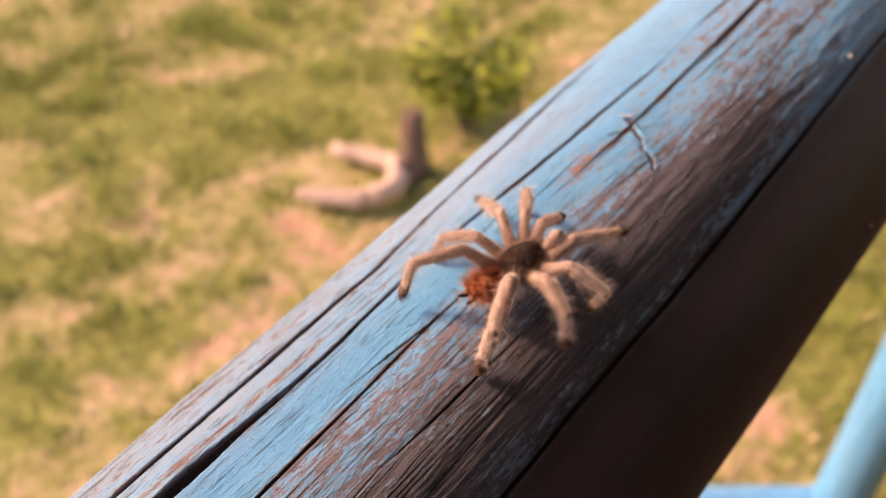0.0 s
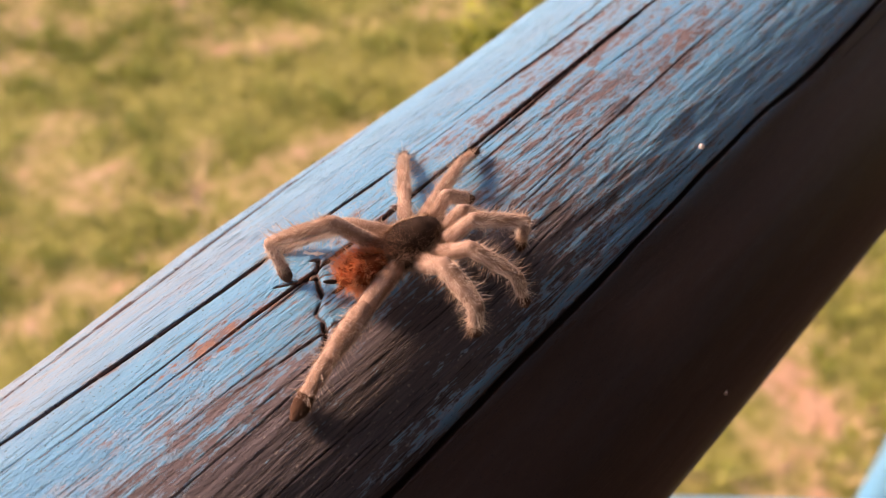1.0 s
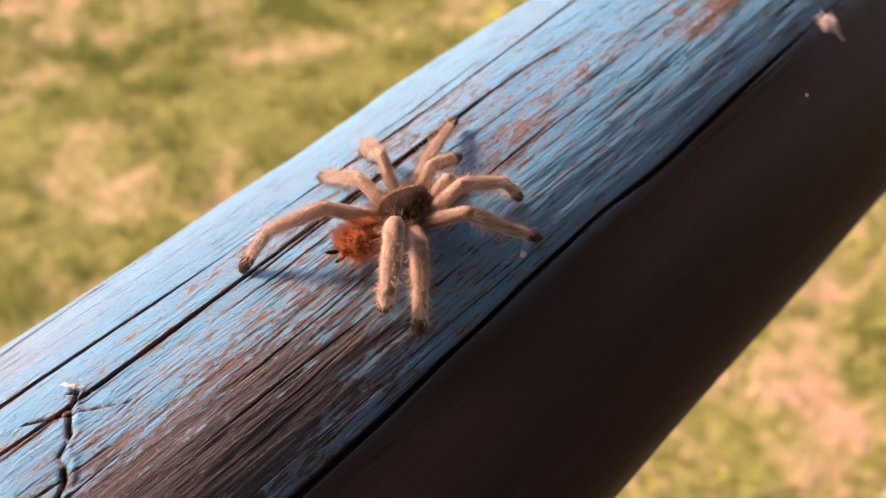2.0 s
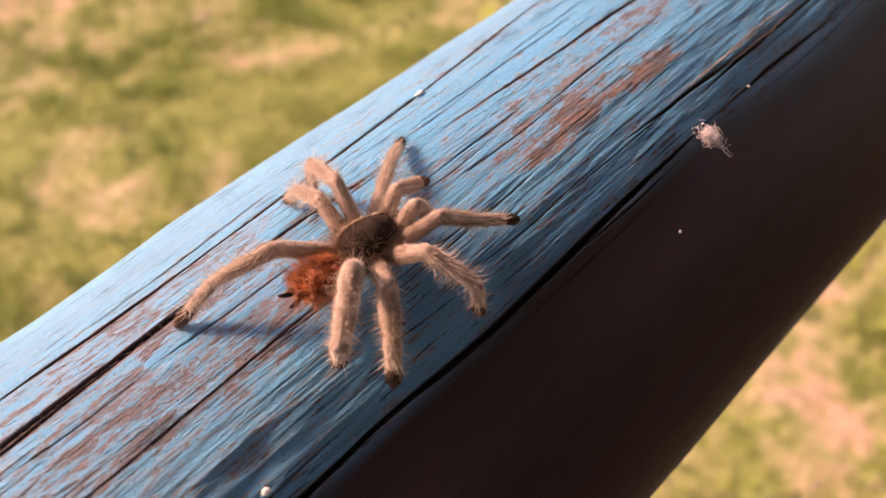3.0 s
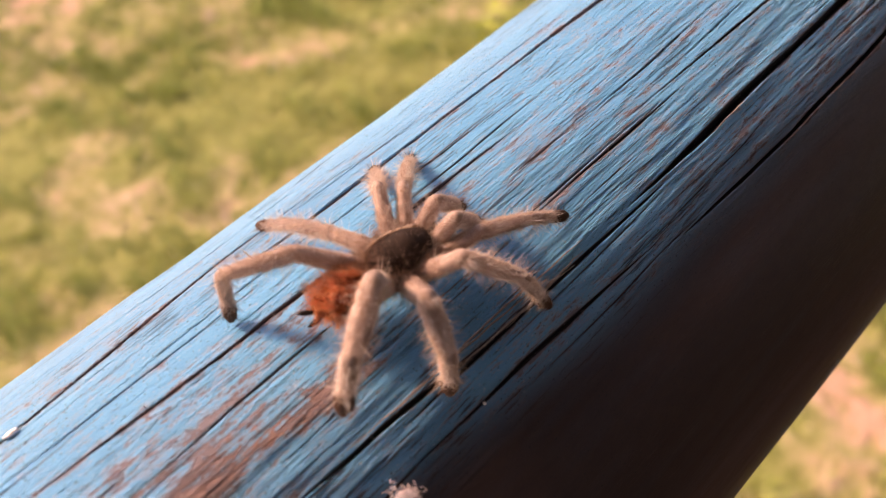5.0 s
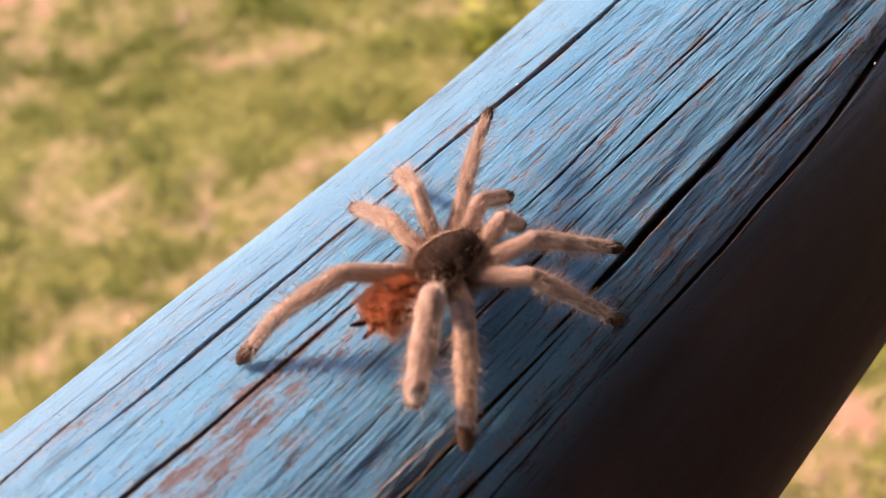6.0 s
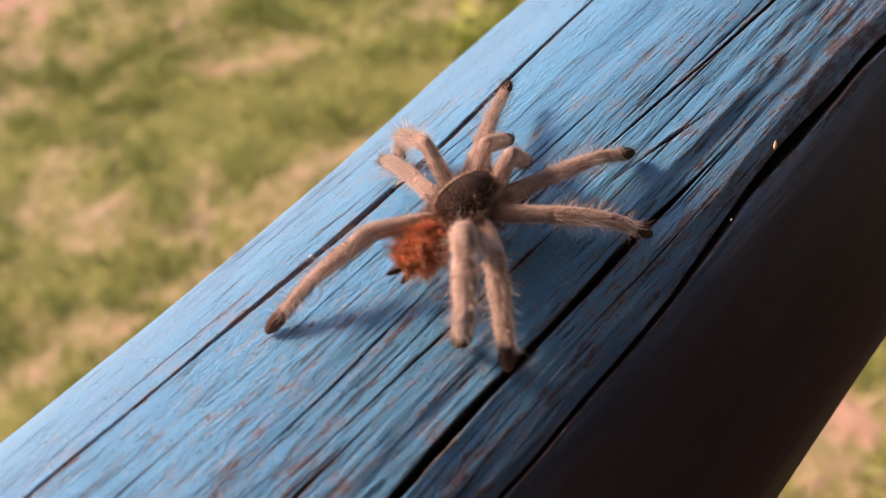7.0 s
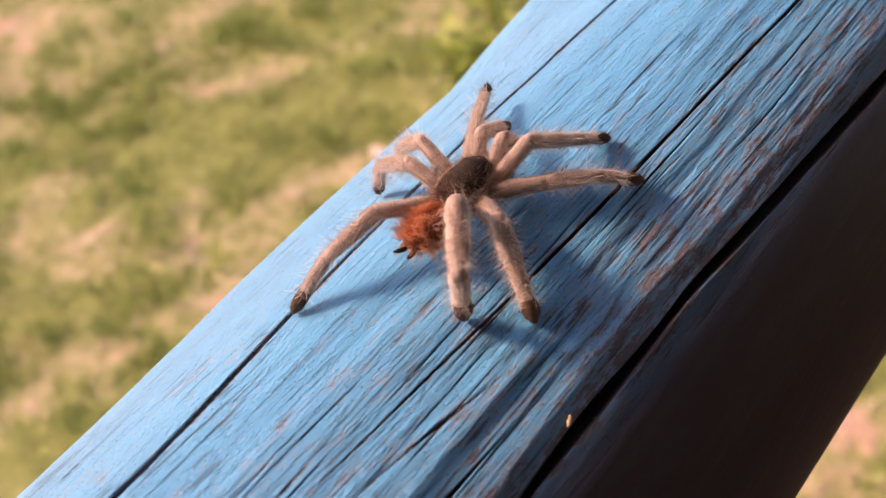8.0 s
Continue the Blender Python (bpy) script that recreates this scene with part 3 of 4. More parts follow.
# ---------------------------------------------------------------- tarantula
LEG_NAMES = ("L1", "L2", "L3", "L4", "R1", "R2", "R3", "R4")
COXA = {"1": (0.0032, 0.0044), "2": (0.0043, 0.0020), "3": (0.0043, -0.0011), "4": (0.0026, -0.0048)}
LENGTHS = {"1": (0.0094, 0.0110, 0.0096), "2": (0.0092, 0.0104, 0.0094), "3": (0.0080, 0.0090, 0.0084), "4": (0.0122, 0.0118, 0.0108), "L1": (0.0086, 0.0103, 0.0094)}
GIRTH = {"L1": 0.60, "L2": 0.62, "L3": 0.66, "L4": 0.74, "R1": 0.70, "R2": 0.74, "R3": 0.86, "R4": 0.94}
# How far each leg straightens at the knee, and how steeply its foot stands on the wood.
CARRIAGE = {"R3": (0.86, 58), "R4": (0.81, 56), "L4": (0.93, 44), "R1": (0.84, 34), "R2": (0.85, 34), "L1": (0.90, 40), "L2": (0.84, 50), "L3": (0.90, 46)}
BODY_UP = 0.0062


def needle(bm, p, d, length, r, mat):
    """A thin three-sided bristle."""
    a = d.orthogonal().normalized()
    b = d.cross(a)
    base = [bm.verts.new(p + r * (math.cos(t) * a + math.sin(t) * b)) for t in (0, 2.094, 4.189)]
    tip = bm.verts.new(p + d * length)
    for i in range(3):
        bm.faces.new((base[i], base[(i + 1) % 3], tip)).material_index = mat


def limb(seed, length, profile, mats, hairs, long_hairs, toe=9.0, bare_top=False, hair_len=(0.0006, 0.0014), down=0.0):
    """A leg segment along +x with an uneven round section and bristles. toe: from this part of its length on it wears the dark pad."""
    rnd = random.Random(seed)
    bm = bmesh.new()
    # round off both ends
    (f0, r0), (f1, r1) = profile[0], profile[-1]
    profile = ([(f0 - r0 / length * c, r0 * q) for c, q in ((1.0, 0.12), (0.87, 0.5), (0.5, 0.87))] + list(profile)
               + [(f1 + r1 / length * c, r1 * q) for c, q in ((0.5, 0.87), (0.87, 0.5), (1.0, 0.12))])
    n, sides = len(profile), 12
    rings = []
    for i, (f, r) in enumerate(profile):
        x = f * length
        sag = -down * math.sin(math.pi * min(max(f, 0), 1)) * length
        ring = []
        for k in range(sides):
            t = 2 * math.pi * k / sides
            w = r * (1 + 0.06 * math.sin(3 * t + i) + rnd.uniform(-0.05, 0.05))
            ring.append(bm.verts.new((x, w * math.cos(t), w * math.sin(t) * 1.06 + sag)))
        rings.append(ring)
    for i in range(n - 1):
        for k in range(sides):
            f = bm.faces.new((rings[i][k], rings[i + 1][k], rings[i + 1][(k + 1) % sides], rings[i][(k + 1) % sides]))
            f.smooth = True
            f.material_index = 1 if (profile[i][0] + profile[i + 1][0]) / 2 > toe else 0
    for ring, i in ((rings[0][::-1], 0), (rings[-1], n - 1)):
        f = bm.faces.new(ring)
        f.material_index = 1 if profile[i][0] > toe else 0

    def radius(f):
        return float(np.interp(f, [p[0] for p in profile], [p[1] for p in profile]))
    for k in range(hairs + long_hairs):
        f = rnd.uniform(0.02, 1.0)
        t = rnd.uniform(0, 2 * math.pi)
        if bare_top and math.sin(t) > -0.1 and rnd.random() < 0.35:
            t = -abs(t if t < math.pi else t - 2 * math.pi)
        r = radius(f) * 0.95
        sag = -down * math.sin(math.pi * f) * length
        p = Vector((f * length, r * math.cos(t), r * math.sin(t) + sag))
        out = Vector((0, math.cos(t), math.sin(t)))
        is_long = k >= hairs
        d = (out * (1.0 if is_long else 0.7) + Vector((rnd.uniform(0.15, 0.95), rnd.gauss(0, 0.22), rnd.gauss(0, 0.22)))).normalized()
        ln = rnd.uniform(0.0012, 0.0038) if is_long else rnd.uniform(*hair_len)
        if not is_long and f < toe:
            for j in range(9):
                t2, f2 = t + rnd.gauss(0, 0.5), min(max(f + rnd.gauss(0, 0.05), 0.0), 1.0)
                o2 = Vector((rnd.uniform(-0.1, 0.9), math.cos(t2), math.sin(t2)))
                r2 = radius(f2) * 0.95
                needle(bm, Vector((f2 * length, r2 * math.cos(t2), r2 * math.sin(t2))), o2.normalized(), rnd.uniform(0.0002, 0.00075), 0.000022, 2)
        needle(bm, p, d, ln * (0.55 if f > toe else 1), 0.000034 if is_long else 0.000024, 3 if f > toe else 2)
    for k in range(90 if bare_top else 0):
        f, t = rnd.uniform(0.0, 0.38) ** 1.2, rnd.uniform(0, 2 * math.pi)
        r = radius(f) * 0.95
        d = Vector((rnd.gauss(0.1, 0.7), math.cos(t) + rnd.gauss(0, 0.3), math.sin(t) + rnd.gauss(0, 0.3))).normalized()
        needle(bm, Vector((f * length, r * math.cos(t), r * math.sin(t))), d, rnd.uniform(0.0012, 0.0034), 0.000045, 4)
    bmesh.ops.recalc_face_normals(bm, faces=bm.faces[:])
    me = bpy.data.meshes.new("limb")
    bm.to_mesh(me)
    bm.free()
    for m in mats:
        me.materials.append(m)
    return me


def leg_meshes(nm):
    pair = nm[1]
    l1, l2, l3 = LENGTHS.get(nm, LENGTHS[pair])
    k = GIRTH[nm]
    mats = [LEG, TOE, LEG_HAIR, TOE_HAIR, FRINGE]
    femur = [(0.0, 0.0016), (0.10, 0.0019), (0.3, 0.00205), (0.6, 0.0019), (0.85, 0.0018), (1.0, 0.00175)]
    tibia = [(0.0, 0.00175), (0.16, 0.00190), (0.30, 0.00165), (0.38, 0.00185), (0.65, 0.00175), (0.9, 0.00145), (1.0, 0.0013)]
    tarsus = [(0.0, 0.0014), (0.1, 0.0015), (0.3, 0.0014), (0.56, 0.00125), (0.62, 0.00145), (0.8, 0.0016), (0.93, 0.0014), (1.0, 0.0009)]
    # the hind feet show only a narrow dark band, the others a full dark pad
    pad = 0.62 if pair in "12" else 0.70
    fat = 1.12 if nm in ("R3", "R4") else 1.0
    s = int(pair)
    return (limb(10 + s, l1, [(f, r * k) for f, r in femur], mats, 420, 60, bare_top=True, hair_len=(0.0003, 0.0008)),
            limb(20 + s, l2, [(f, r * k * fat) for f, r in tibia], mats, 420, 300, hair_len=(0.0004, 0.0011)),
            limb(30 + s, l3, [(f, r * k * fat) for f, r in tarsus], mats, 320, 200, toe=pad, hair_len=(0.0004, 0.0010)))


def blob(profile, sx, sz, seed, sides=20, rough=0.05):
    """A closed lofted body along y: profile rows are (y, width)."""
    rnd = random.Random(seed)
    bm = bmesh.new()
    rings = []
    for y, w in profile:
        ring = []
        for k in range(sides):
            t = 2 * math.pi * k / sides
            j = 1 + rnd.uniform(-rough, rough)
            ring.append(bm.verts.new((w * sx * math.cos(t) * j, y, w * sz * math.sin(t) * j)))
        rings.append(ring)
    for i in range(len(rings) - 1):
        for k in range(sides):
            f = bm.faces.new((rings[i][k], rings[i][(k + 1) % sides], rings[i + 1][(k + 1) % sides], rings[i + 1][k]))
            f.smooth = True
    bm.faces.new(rings[0][::-1])
    bm.faces.new(rings[-1])
    bmesh.ops.recalc_face_normals(bm, faces=bm.faces[:])
    return bm


def tarantula():
    rnd = random.Random(77)
    body = tagged(new("tarantula"), "hairy tan tarantula with a rust-red abdomen walking along the handrail", "spider")
    # carapace: a low dome, dark and velvety on top, with a pale turned-up rim and a fringe of hairs
    rows = [(-0.0062, 0.10), (-0.0058, 0.50), (-0.0046, 0.82), (-0.0024, 1.0), (0.0006, 1.0), (0.0030, 0.86), (0.0048, 0.70), (0.0060, 0.56), (0.0066, 0.15)]
    bm = blob(rows, 0.0040, 0.0036, 1, sides=32)
    for v in bm.verts:
        if v.co.z > 0:
            v.co.z *= 0.90 + 0.30 * math.exp(-((v.co.y - 0.0032) / 0.0026) ** 2) - 0.22 * math.exp(-(v.co.xy - Vector((0, -0.0012))).length_squared / 0.0009 ** 2)
    for f in bm.faces:
        c = f.calc_center_median()
        f.material_index = 1 if -0.0012 < c.z < 0.0008 and c.x < 0.001 else (4 if c.z <= -0.0012 else 0)
    ys, ws = [r[0] for r in rows], [r[1] for r in rows]
    for k in range(5200):
        t, y = rnd.uniform(0, 2 * math.pi), rnd.uniform(-0.0060, 0.0064)
        w = float(np.interp(y, ys, ws))
        x, z = 0.0039 * w * math.cos(t), 0.0029 * w * math.sin(t)
        up = math.sin(t)
        if abs(up) < 0.30:
            d = Vector((math.cos(t) * 0.8 + rnd.gauss(0, 0.5), rnd.gauss(-0.3, 0.7), rnd.gauss(0.8, 0.4))).normalized()
            needle(bm, Vector((x, y, z)), d, rnd.uniform(0.0008, 0.0028), 0.000045, 3 if rnd.random() < 0.4 else 5)
        elif up > 0:
            d = Vector((x * 130 + rnd.gauss(0, 0.35), (y + 0.001) * 110 - 0.35 + rnd.gauss(0, 0.35), 0.55)).normalized()
            rear = min(max((0.0005 - y) / 0.004, 0.12), 0.9)
            pale = rnd.random() < rear
            needle(bm, Vector((x, y, z * 0.8)), d, rnd.uniform(0.0014, 0.0040) if pale else rnd.uniform(0.0007, 0.0019), 0.000034, 5 if pale else 2)
        else:
            d = Vector((math.cos(t) * 1.2 + rnd.gauss(0, 0.5), rnd.gauss(-0.3, 0.7), up * 0.3 + rnd.gauss(0.25, 0.4))).normalized()
            needle(bm, Vector((x, y, z)), d, rnd.uniform(0.0012, 0.0034), 0.00005, 5)
    # pale raised rim along the far side, with its fringe
    edge = [Vector((-0.0041 * float(np.interp(y, ys, ws)), y, 0.0012 + 0.03 * abs(y))) for y in np.linspace(-0.0052, 0.0060, 20)]
    tube(bm, edge, [0.00015 + 0.00024 * math.sin(math.pi * i / 19) + rnd.uniform(0, 0.00008) for i in range(20)], 8, 1)
    for k in range(1100):
        y = rnd.uniform(-0.0056, 0.0062)
        p = Vector((-0.0040 * float(np.interp(y, ys, ws)), y, rnd.uniform(0.0, 0.0012)))
        d = Vector((-rnd.uniform(-0.5, 1.0), rnd.gauss(-0.3, 0.6), rnd.uniform(0.2, 1.0))).normalized()
        needle(bm, p, d, rnd.uniform(0.0005, 0.0017), 0.000036, 3)
    part("carapace", bm, [SHELL, RIM, SHELL_HAIR, LEG_HAIR, LEG, FRINGE], body, "dark furry carapace with a pale rim").matrix_basis = Matrix.Translation((0, 0.0004, 0.0008)) @ Matrix.Diagonal((0.94, 0.94, 1.0, 1.0))
    # fangs' bases, in front
    for sx in (-1, 1):
        bm = blob([(-0.003, 0.3), (-0.001, 0.9), (0.001, 1.0), (0.0025, 0.8), (0.0030, 0.2)], 0.0013, 0.0015, 4 + sx)
        for k in range(90):
            t, y = rnd.uniform(0, 6.28), rnd.uniform(-0.002, 0.003)
            d = Vector((math.cos(t), 0.7, math.sin(t))).normalized()
            needle(bm, Vector((0.0011 * math.cos(t), y, 0.0013 * math.sin(t))), d, rnd.uniform(0.0006, 0.0015), 0.00006, 1)
        part("jaw", bm, [SHELL, SHELL_HAIR], body).location = (sx * 0.0013, 0.0070, -0.0006)
    # abdomen: bristles gathered in ragged tufts, with dark skin between them
    rows = [(-0.0078, 0.12), (-0.0072, 0.42), (-0.0055, 0.74), (-0.0025, 0.98), (0.001, 1.0), (0.004, 0.82), (0.006, 0.5), (0.0068, 0.15)]
    bm = blob(rows, 0.0041, 0.0036, 2, rough=0.09)
    ys, ws = [r[0] for r in rows], [r[1] for r in rows]
    for k in range(190):
        y, t = rnd.uniform(-0.0074, 0.0060), rnd.uniform(0, 2 * math.pi)
        w = float(np.interp(y, ys, ws))
        lean = Vector((math.cos(t) * 0.75, -0.75, math.sin(t) * 0.8)) + Vector((rnd.gauss(0, .35), rnd.gauss(0, .35), rnd.gauss(0, .35)))
        c = Vector((0.0039 * w * math.cos(t), y, 0.0034 * w * math.sin(t)))
        tip = c + lean.normalized() * rnd.uniform(0.0022, 0.0044)
        for j in range(rnd.randint(12, 20)):
            p = c + Vector((rnd.gauss(0, .0004), rnd.gauss(0, .0005), rnd.gauss(0, .0004)))
            d = tip + Vector((rnd.gauss(0, .0005), rnd.gauss(0, .0005), rnd.gauss(0, .0005))) - p
            needle(bm, p, d.normalized(), d.length * rnd.uniform(0.6, 1.25), 0.000055, 1)
    ab = part("abdomen", bm, [BELLY, BELLY_HAIR], body, "rust-red abdomen covered in long bristles")
    ab.scale = (0.80, 0.76, 0.80)
    ab.location = (0, -0.0104, -0.0002)
    ab.rotation_euler = (radians(-8), 0, 0)
    for sx in (-1, 1):
        bm = bmesh.new()
        tube(bm, [Vector((0, 0, 0)), Vector((sx * 0.0003, -0.0012, -0.0001)), Vector((sx * 0.0007, -0.0026, 0.0002)), Vector((sx * 0.0009, -0.0036, 0.0006))],
             [0.0006, 0.0006, 0.0005, 0.0002], 8)
        part("spinneret", bm, BLACK, ab, "short black spinneret").location = (sx * 0.0010, -0.0068, -0.0016)
    # breastplate and hip joints under the carapace, thick with brown hairs
    bm = blob([(-0.0062, 0.15), (-0.0052, 0.7), (-0.002, 1.0), (0.002, 1.0), (0.005, 0.7), (0.006, 0.15)], 0.0050, 0.0016, 9)
    for k in range(1500):
        t, y = rnd.uniform(0, 2 * math.pi), rnd.uniform(-0.006, 0.0058)
        w = float(np.interp(y, [-0.006, -0.002, 0.002, 0.006], [0.5, 1, 1, 0.5]))
        d = Vector((math.cos(t) + rnd.gauss(0, 0.5), (-0.9 if y < 0 else 0.3) + rnd.gauss(0, 0.6), rnd.gauss(0.25, 0.5))).normalized()
        needle(bm, Vector((0.0049 * w * math.cos(t), y, 0.0015 * w * math.sin(t))), d, rnd.uniform(0.0014, 0.0038), 0.00005, 1)
    part("breastplate", bm, [SHELL, FRINGE], body, "brown hairy underside between the legs").location = (0, -0.0004, -0.0010)
    legs = {}
    for nm in LEG_NAMES:
        a, b, c = leg_meshes(nm)
        leg = part("leg", a, None, body, "tan hairy leg")
        legs[nm] = (leg, part("shin", b, None, leg), part("foot", c, None, leg, "foot with a dark toe pad"))
    mats = [LEG, TOE, LEG_HAIR, TOE_HAIR, FRINGE]
    pa = limb(51, 0.0066, [(0.0, 0.0011), (0.3, 0.00135), (0.7, 0.00135), (1.0, 0.0012)], mats, 240, 110)
    pb = limb(52, 0.0076, [(0.0, 0.0012), (0.2, 0.0013), (0.6, 0.0012), (0.75, 0.0013), (0.95, 0.0010)], mats, 240, 80, toe=0.72)
    palps = {}
    for nm in ("L", "R"):
        q = part("palp", pa, None, body, "short feeler beside the jaws")
        palps[nm] = (q, part("palp_tip", pb, None, q, "dark-tipped end of the feeler"))
    return body, legs, palps


# ---------------------------------------------------------------- ground and plants
# Where the grass is thick, and where it is thin or gone: x, y, spread.
THICK = [(-5.3, 1.95, 0.40), (-3.84, 2.83, 0.26), (-4.99, 3.03, 0.30), (-3.66, 3.53, 0.30), (-2.89, 1.60, 0.17), (-2.98, 1.07, 0.20), (-3.01, 0.55, 0.22), (-3.51, 1.95, 0.19),
         (-3.37, 3.05, 0.26), (-0.43, 3.25, 0.18), (-0.31, 2.90, 0.15), (-4.85, 2.45, 0.30), (-4.05, 2.43, 0.27), (-4.25, 1.73, 0.26), (-3.99, 0.80, 0.22), (-3.9, 3.3, 0.30),
         (-0.62, 2.10, 0.15), (-0.50, 2.88, 0.12), (-3.75, 2.15, 0.20), (-4.55, 2.05, 0.22), (-0.20, 2.46, 0.08), (-4.5, 3.5, 0.3)]
THIN = [(-4.59, 2.65, 0.09), (-3.40, 2.36, 0.17), (-2.98, 2.13, 0.15), (-3.23, 1.70, 0.16), (-2.66, 1.15, 0.20), (-3.41, 1.27, 0.20), (-2.84, 0.80, 0.16), (-3.35, 0.88, 0.14),
        (-2.62, 1.38, 0.13), (-2.68, 2.05, 0.20), (-4.06, 1.32, 0.17), (-2.74, 0.31, 0.15), (-3.9, 4.05, 0.30), (-0.28, 2.60, 0.12), (-0.40, 2.36, 0.16), (-6.45, 2.2, 0.45),
        (-3.50, 0.58, 0.14), (-0.56, 2.58, 0.16), (-5.35, 3.05, 0.28), (-3.1, 2.55, 0.22), (-4.75, 1.45, 0.18), (-2.35, 2.45, 0.2)]


def bare_soil(x, y):
    """How bare the ground is, from 0 (thick grass) to 1 (open soil)."""
    u = x + 0.20 * (value_noise(x * 6 + 70, y * 6 + 70, 73) - 0.5)
    v = y + 0.20 * (value_noise(x * 6 + 20, y * 6 + 120, 74) - 0.5)
    f = 0.27 + 0.30 * (value_noise(x * 1.6 + 60, y * 1.6 + 60, 71) - 0.5) + 0.62 * (value_noise(x * 5.0 + 90, y * 5.0 + 90, 72) - 0.5) + 0.40 * (value_noise(x * 11 + 90, y * 11 + 90, 75) - 0.5)
    for px, py, w in THICK:
        f = f - 0.34 * np.exp(-((u - px) ** 2 + (v - py) ** 2) / (w * w))
    for px, py, w in THIN:
        f = f + 0.36 * np.exp(-((u - px) ** 2 + (v - py) ** 2) / (w * w))
    return np.clip(f, 0, 1)


def soil_material():
    k = Mat("dry_lawn_soil", 0.95, 0.1)
    v = k.coords("Object")
    n1, n2, n3 = k.noise(v, 1.3, 4), k.noise(v, 11, 4), k.noise(v, 60, 3)
    bare = k.attr("bare")
    earth = k.mix(n2, (0.60, 0.335, 0.215), (0.78, 0.52, 0.36))
    earth = k.mix(k.ramp(n1, 0.35, 0.8), earth, (0.70, 0.54, 0.33))
    turf = k.mix(n2, (0.19, 0.222, 0.044), (0.40, 0.41, 0.12))
    turf = k.mix(k.math('MULTIPLY', n3, 0.30), turf, (0.52, 0.45, 0.24))
    dry = k.mix(n2, (0.38, 0.345, 0.125), (0.58, 0.48, 0.245))
    soft = k.math('ADD', bare, k.math('MULTIPLY', k.math('SUBTRACT', n2, 0.5), 0.45))
    c = k.mix(k.ramp(soft, 0.12, 0.55), turf, dry)
    c = k.mix(k.ramp(soft, 0.50, 0.85), c, earth)
    return k.done(c, None, k.bump(k.math('ADD', n2, n3), 0.8, 0.03))


def ground():
    def axis(lo, hi):
        a = np.arange(lo, hi, 0.07)
        out = np.array([1.2 ** i * 0.12 for i in range(44)]).cumsum()
        return np.concatenate([lo - out[::-1], a, hi + out])
    xs, ys = axis(-9, 2), axis(-0.5, 8)
    X, Y = np.meshgrid(xs, ys, indexing='ij')
    Z = 0.05 * (value_noise(X * 1.5 + 99, Y * 1.5 + 99, 81) - 0.5) + 0.03 * (value_noise(X * 6 + 99, Y * 6 + 99, 82) - 0.5)
    me = grid_mesh("ground", np.stack([X, Y, Z], -1).reshape(-1, 3), len(xs), len(ys))
    if me.polygons[0].normal.z < 0:
        me.flip_normals()
    add_float(me, "bare", bare_soil(X, Y))
    ob = part("ground", me, soil_material())
    return tagged(ob, "dry lawn with straw-coloured and bare reddish patches", "ground", kind="structure")


def blades(name, count, seed, height, mat, label, cut):
    """A crowd of grass blades as one mesh."""
    rnd = np.random.RandomState(seed)
    x, y = rnd.uniform(-8.5, 0.9, count), rnd.uniform(0.4, 7.0, count)
    tuft = value_noise(x * 5.5 + 40, y * 5.5 + 40, seed + 5)
    keep = (cut(bare_soil(x, y)) * (0.25 + 1.1 * tuft ** 2)) > rnd.rand(count)
    x, y, tuft = x[keep], y[keep], tuft[keep]
    n = len(x)
    h = rnd.uniform(*height, n) * (0.5 + tuft)
    a, lean = rnd.uniform(0, 6.283, n), rnd.uniform(0.2, 1.1, n)
    wv = np.stack([np.cos(a + 1.57), np.sin(a + 1.57), 0 * a], -1) * rnd.uniform(0.003, 0.007, n)[:, None]
    base = np.stack([x, y, 0 * x - 0.01], -1)
    out = np.stack([np.cos(a) * lean, np.sin(a) * lean, 0 * a], -1) * h[:, None]
    up = np.array([0, 0, 1.0]) * h[:, None]
    v = np.stack([base - wv, base + wv, base + out * 0.45 + up * 0.75 + wv * 0.7, base + out * 0.45 + up * 0.75 - wv * 0.7, base + out + up], 1).reshape(-1, 3)
    i = np.arange(n)[:, None] * 5
    me = bpy.data.meshes.new(name)
    quads, tris = i + np.array([0, 1, 2, 3]), i + np.array([3, 2, 4])
    me.vertices.add(len(v))
    me.vertices.foreach_set("co", v.astype(np.float32).ravel())
    me.loops.add(quads.size + tris.size)
    me.loops.foreach_set("vertex_index", np.concatenate([quads.ravel(), tris.ravel()]).astype(np.int32))
    me.polygons.add(2 * n)
    me.polygons.foreach_set("loop_start", np.concatenate([np.arange(n) * 4, quads.size + np.arange(n) * 3]).astype(np.int32))
    me.update(calc_edges=True)
    ob = part(name, me, mat)
    return tagged(ob, label, "grass", kind="stuff")


def blade_material(name, a, b, c):
    k = Mat(name, 0.6, 0.25)
    v = k.coords("Object")
    n = k.noise(v, 1.6, 3)
    return k.done(k.mix(k.math('MULTIPLY', n, 0.55), k.mix(k.island(), a, b), c))


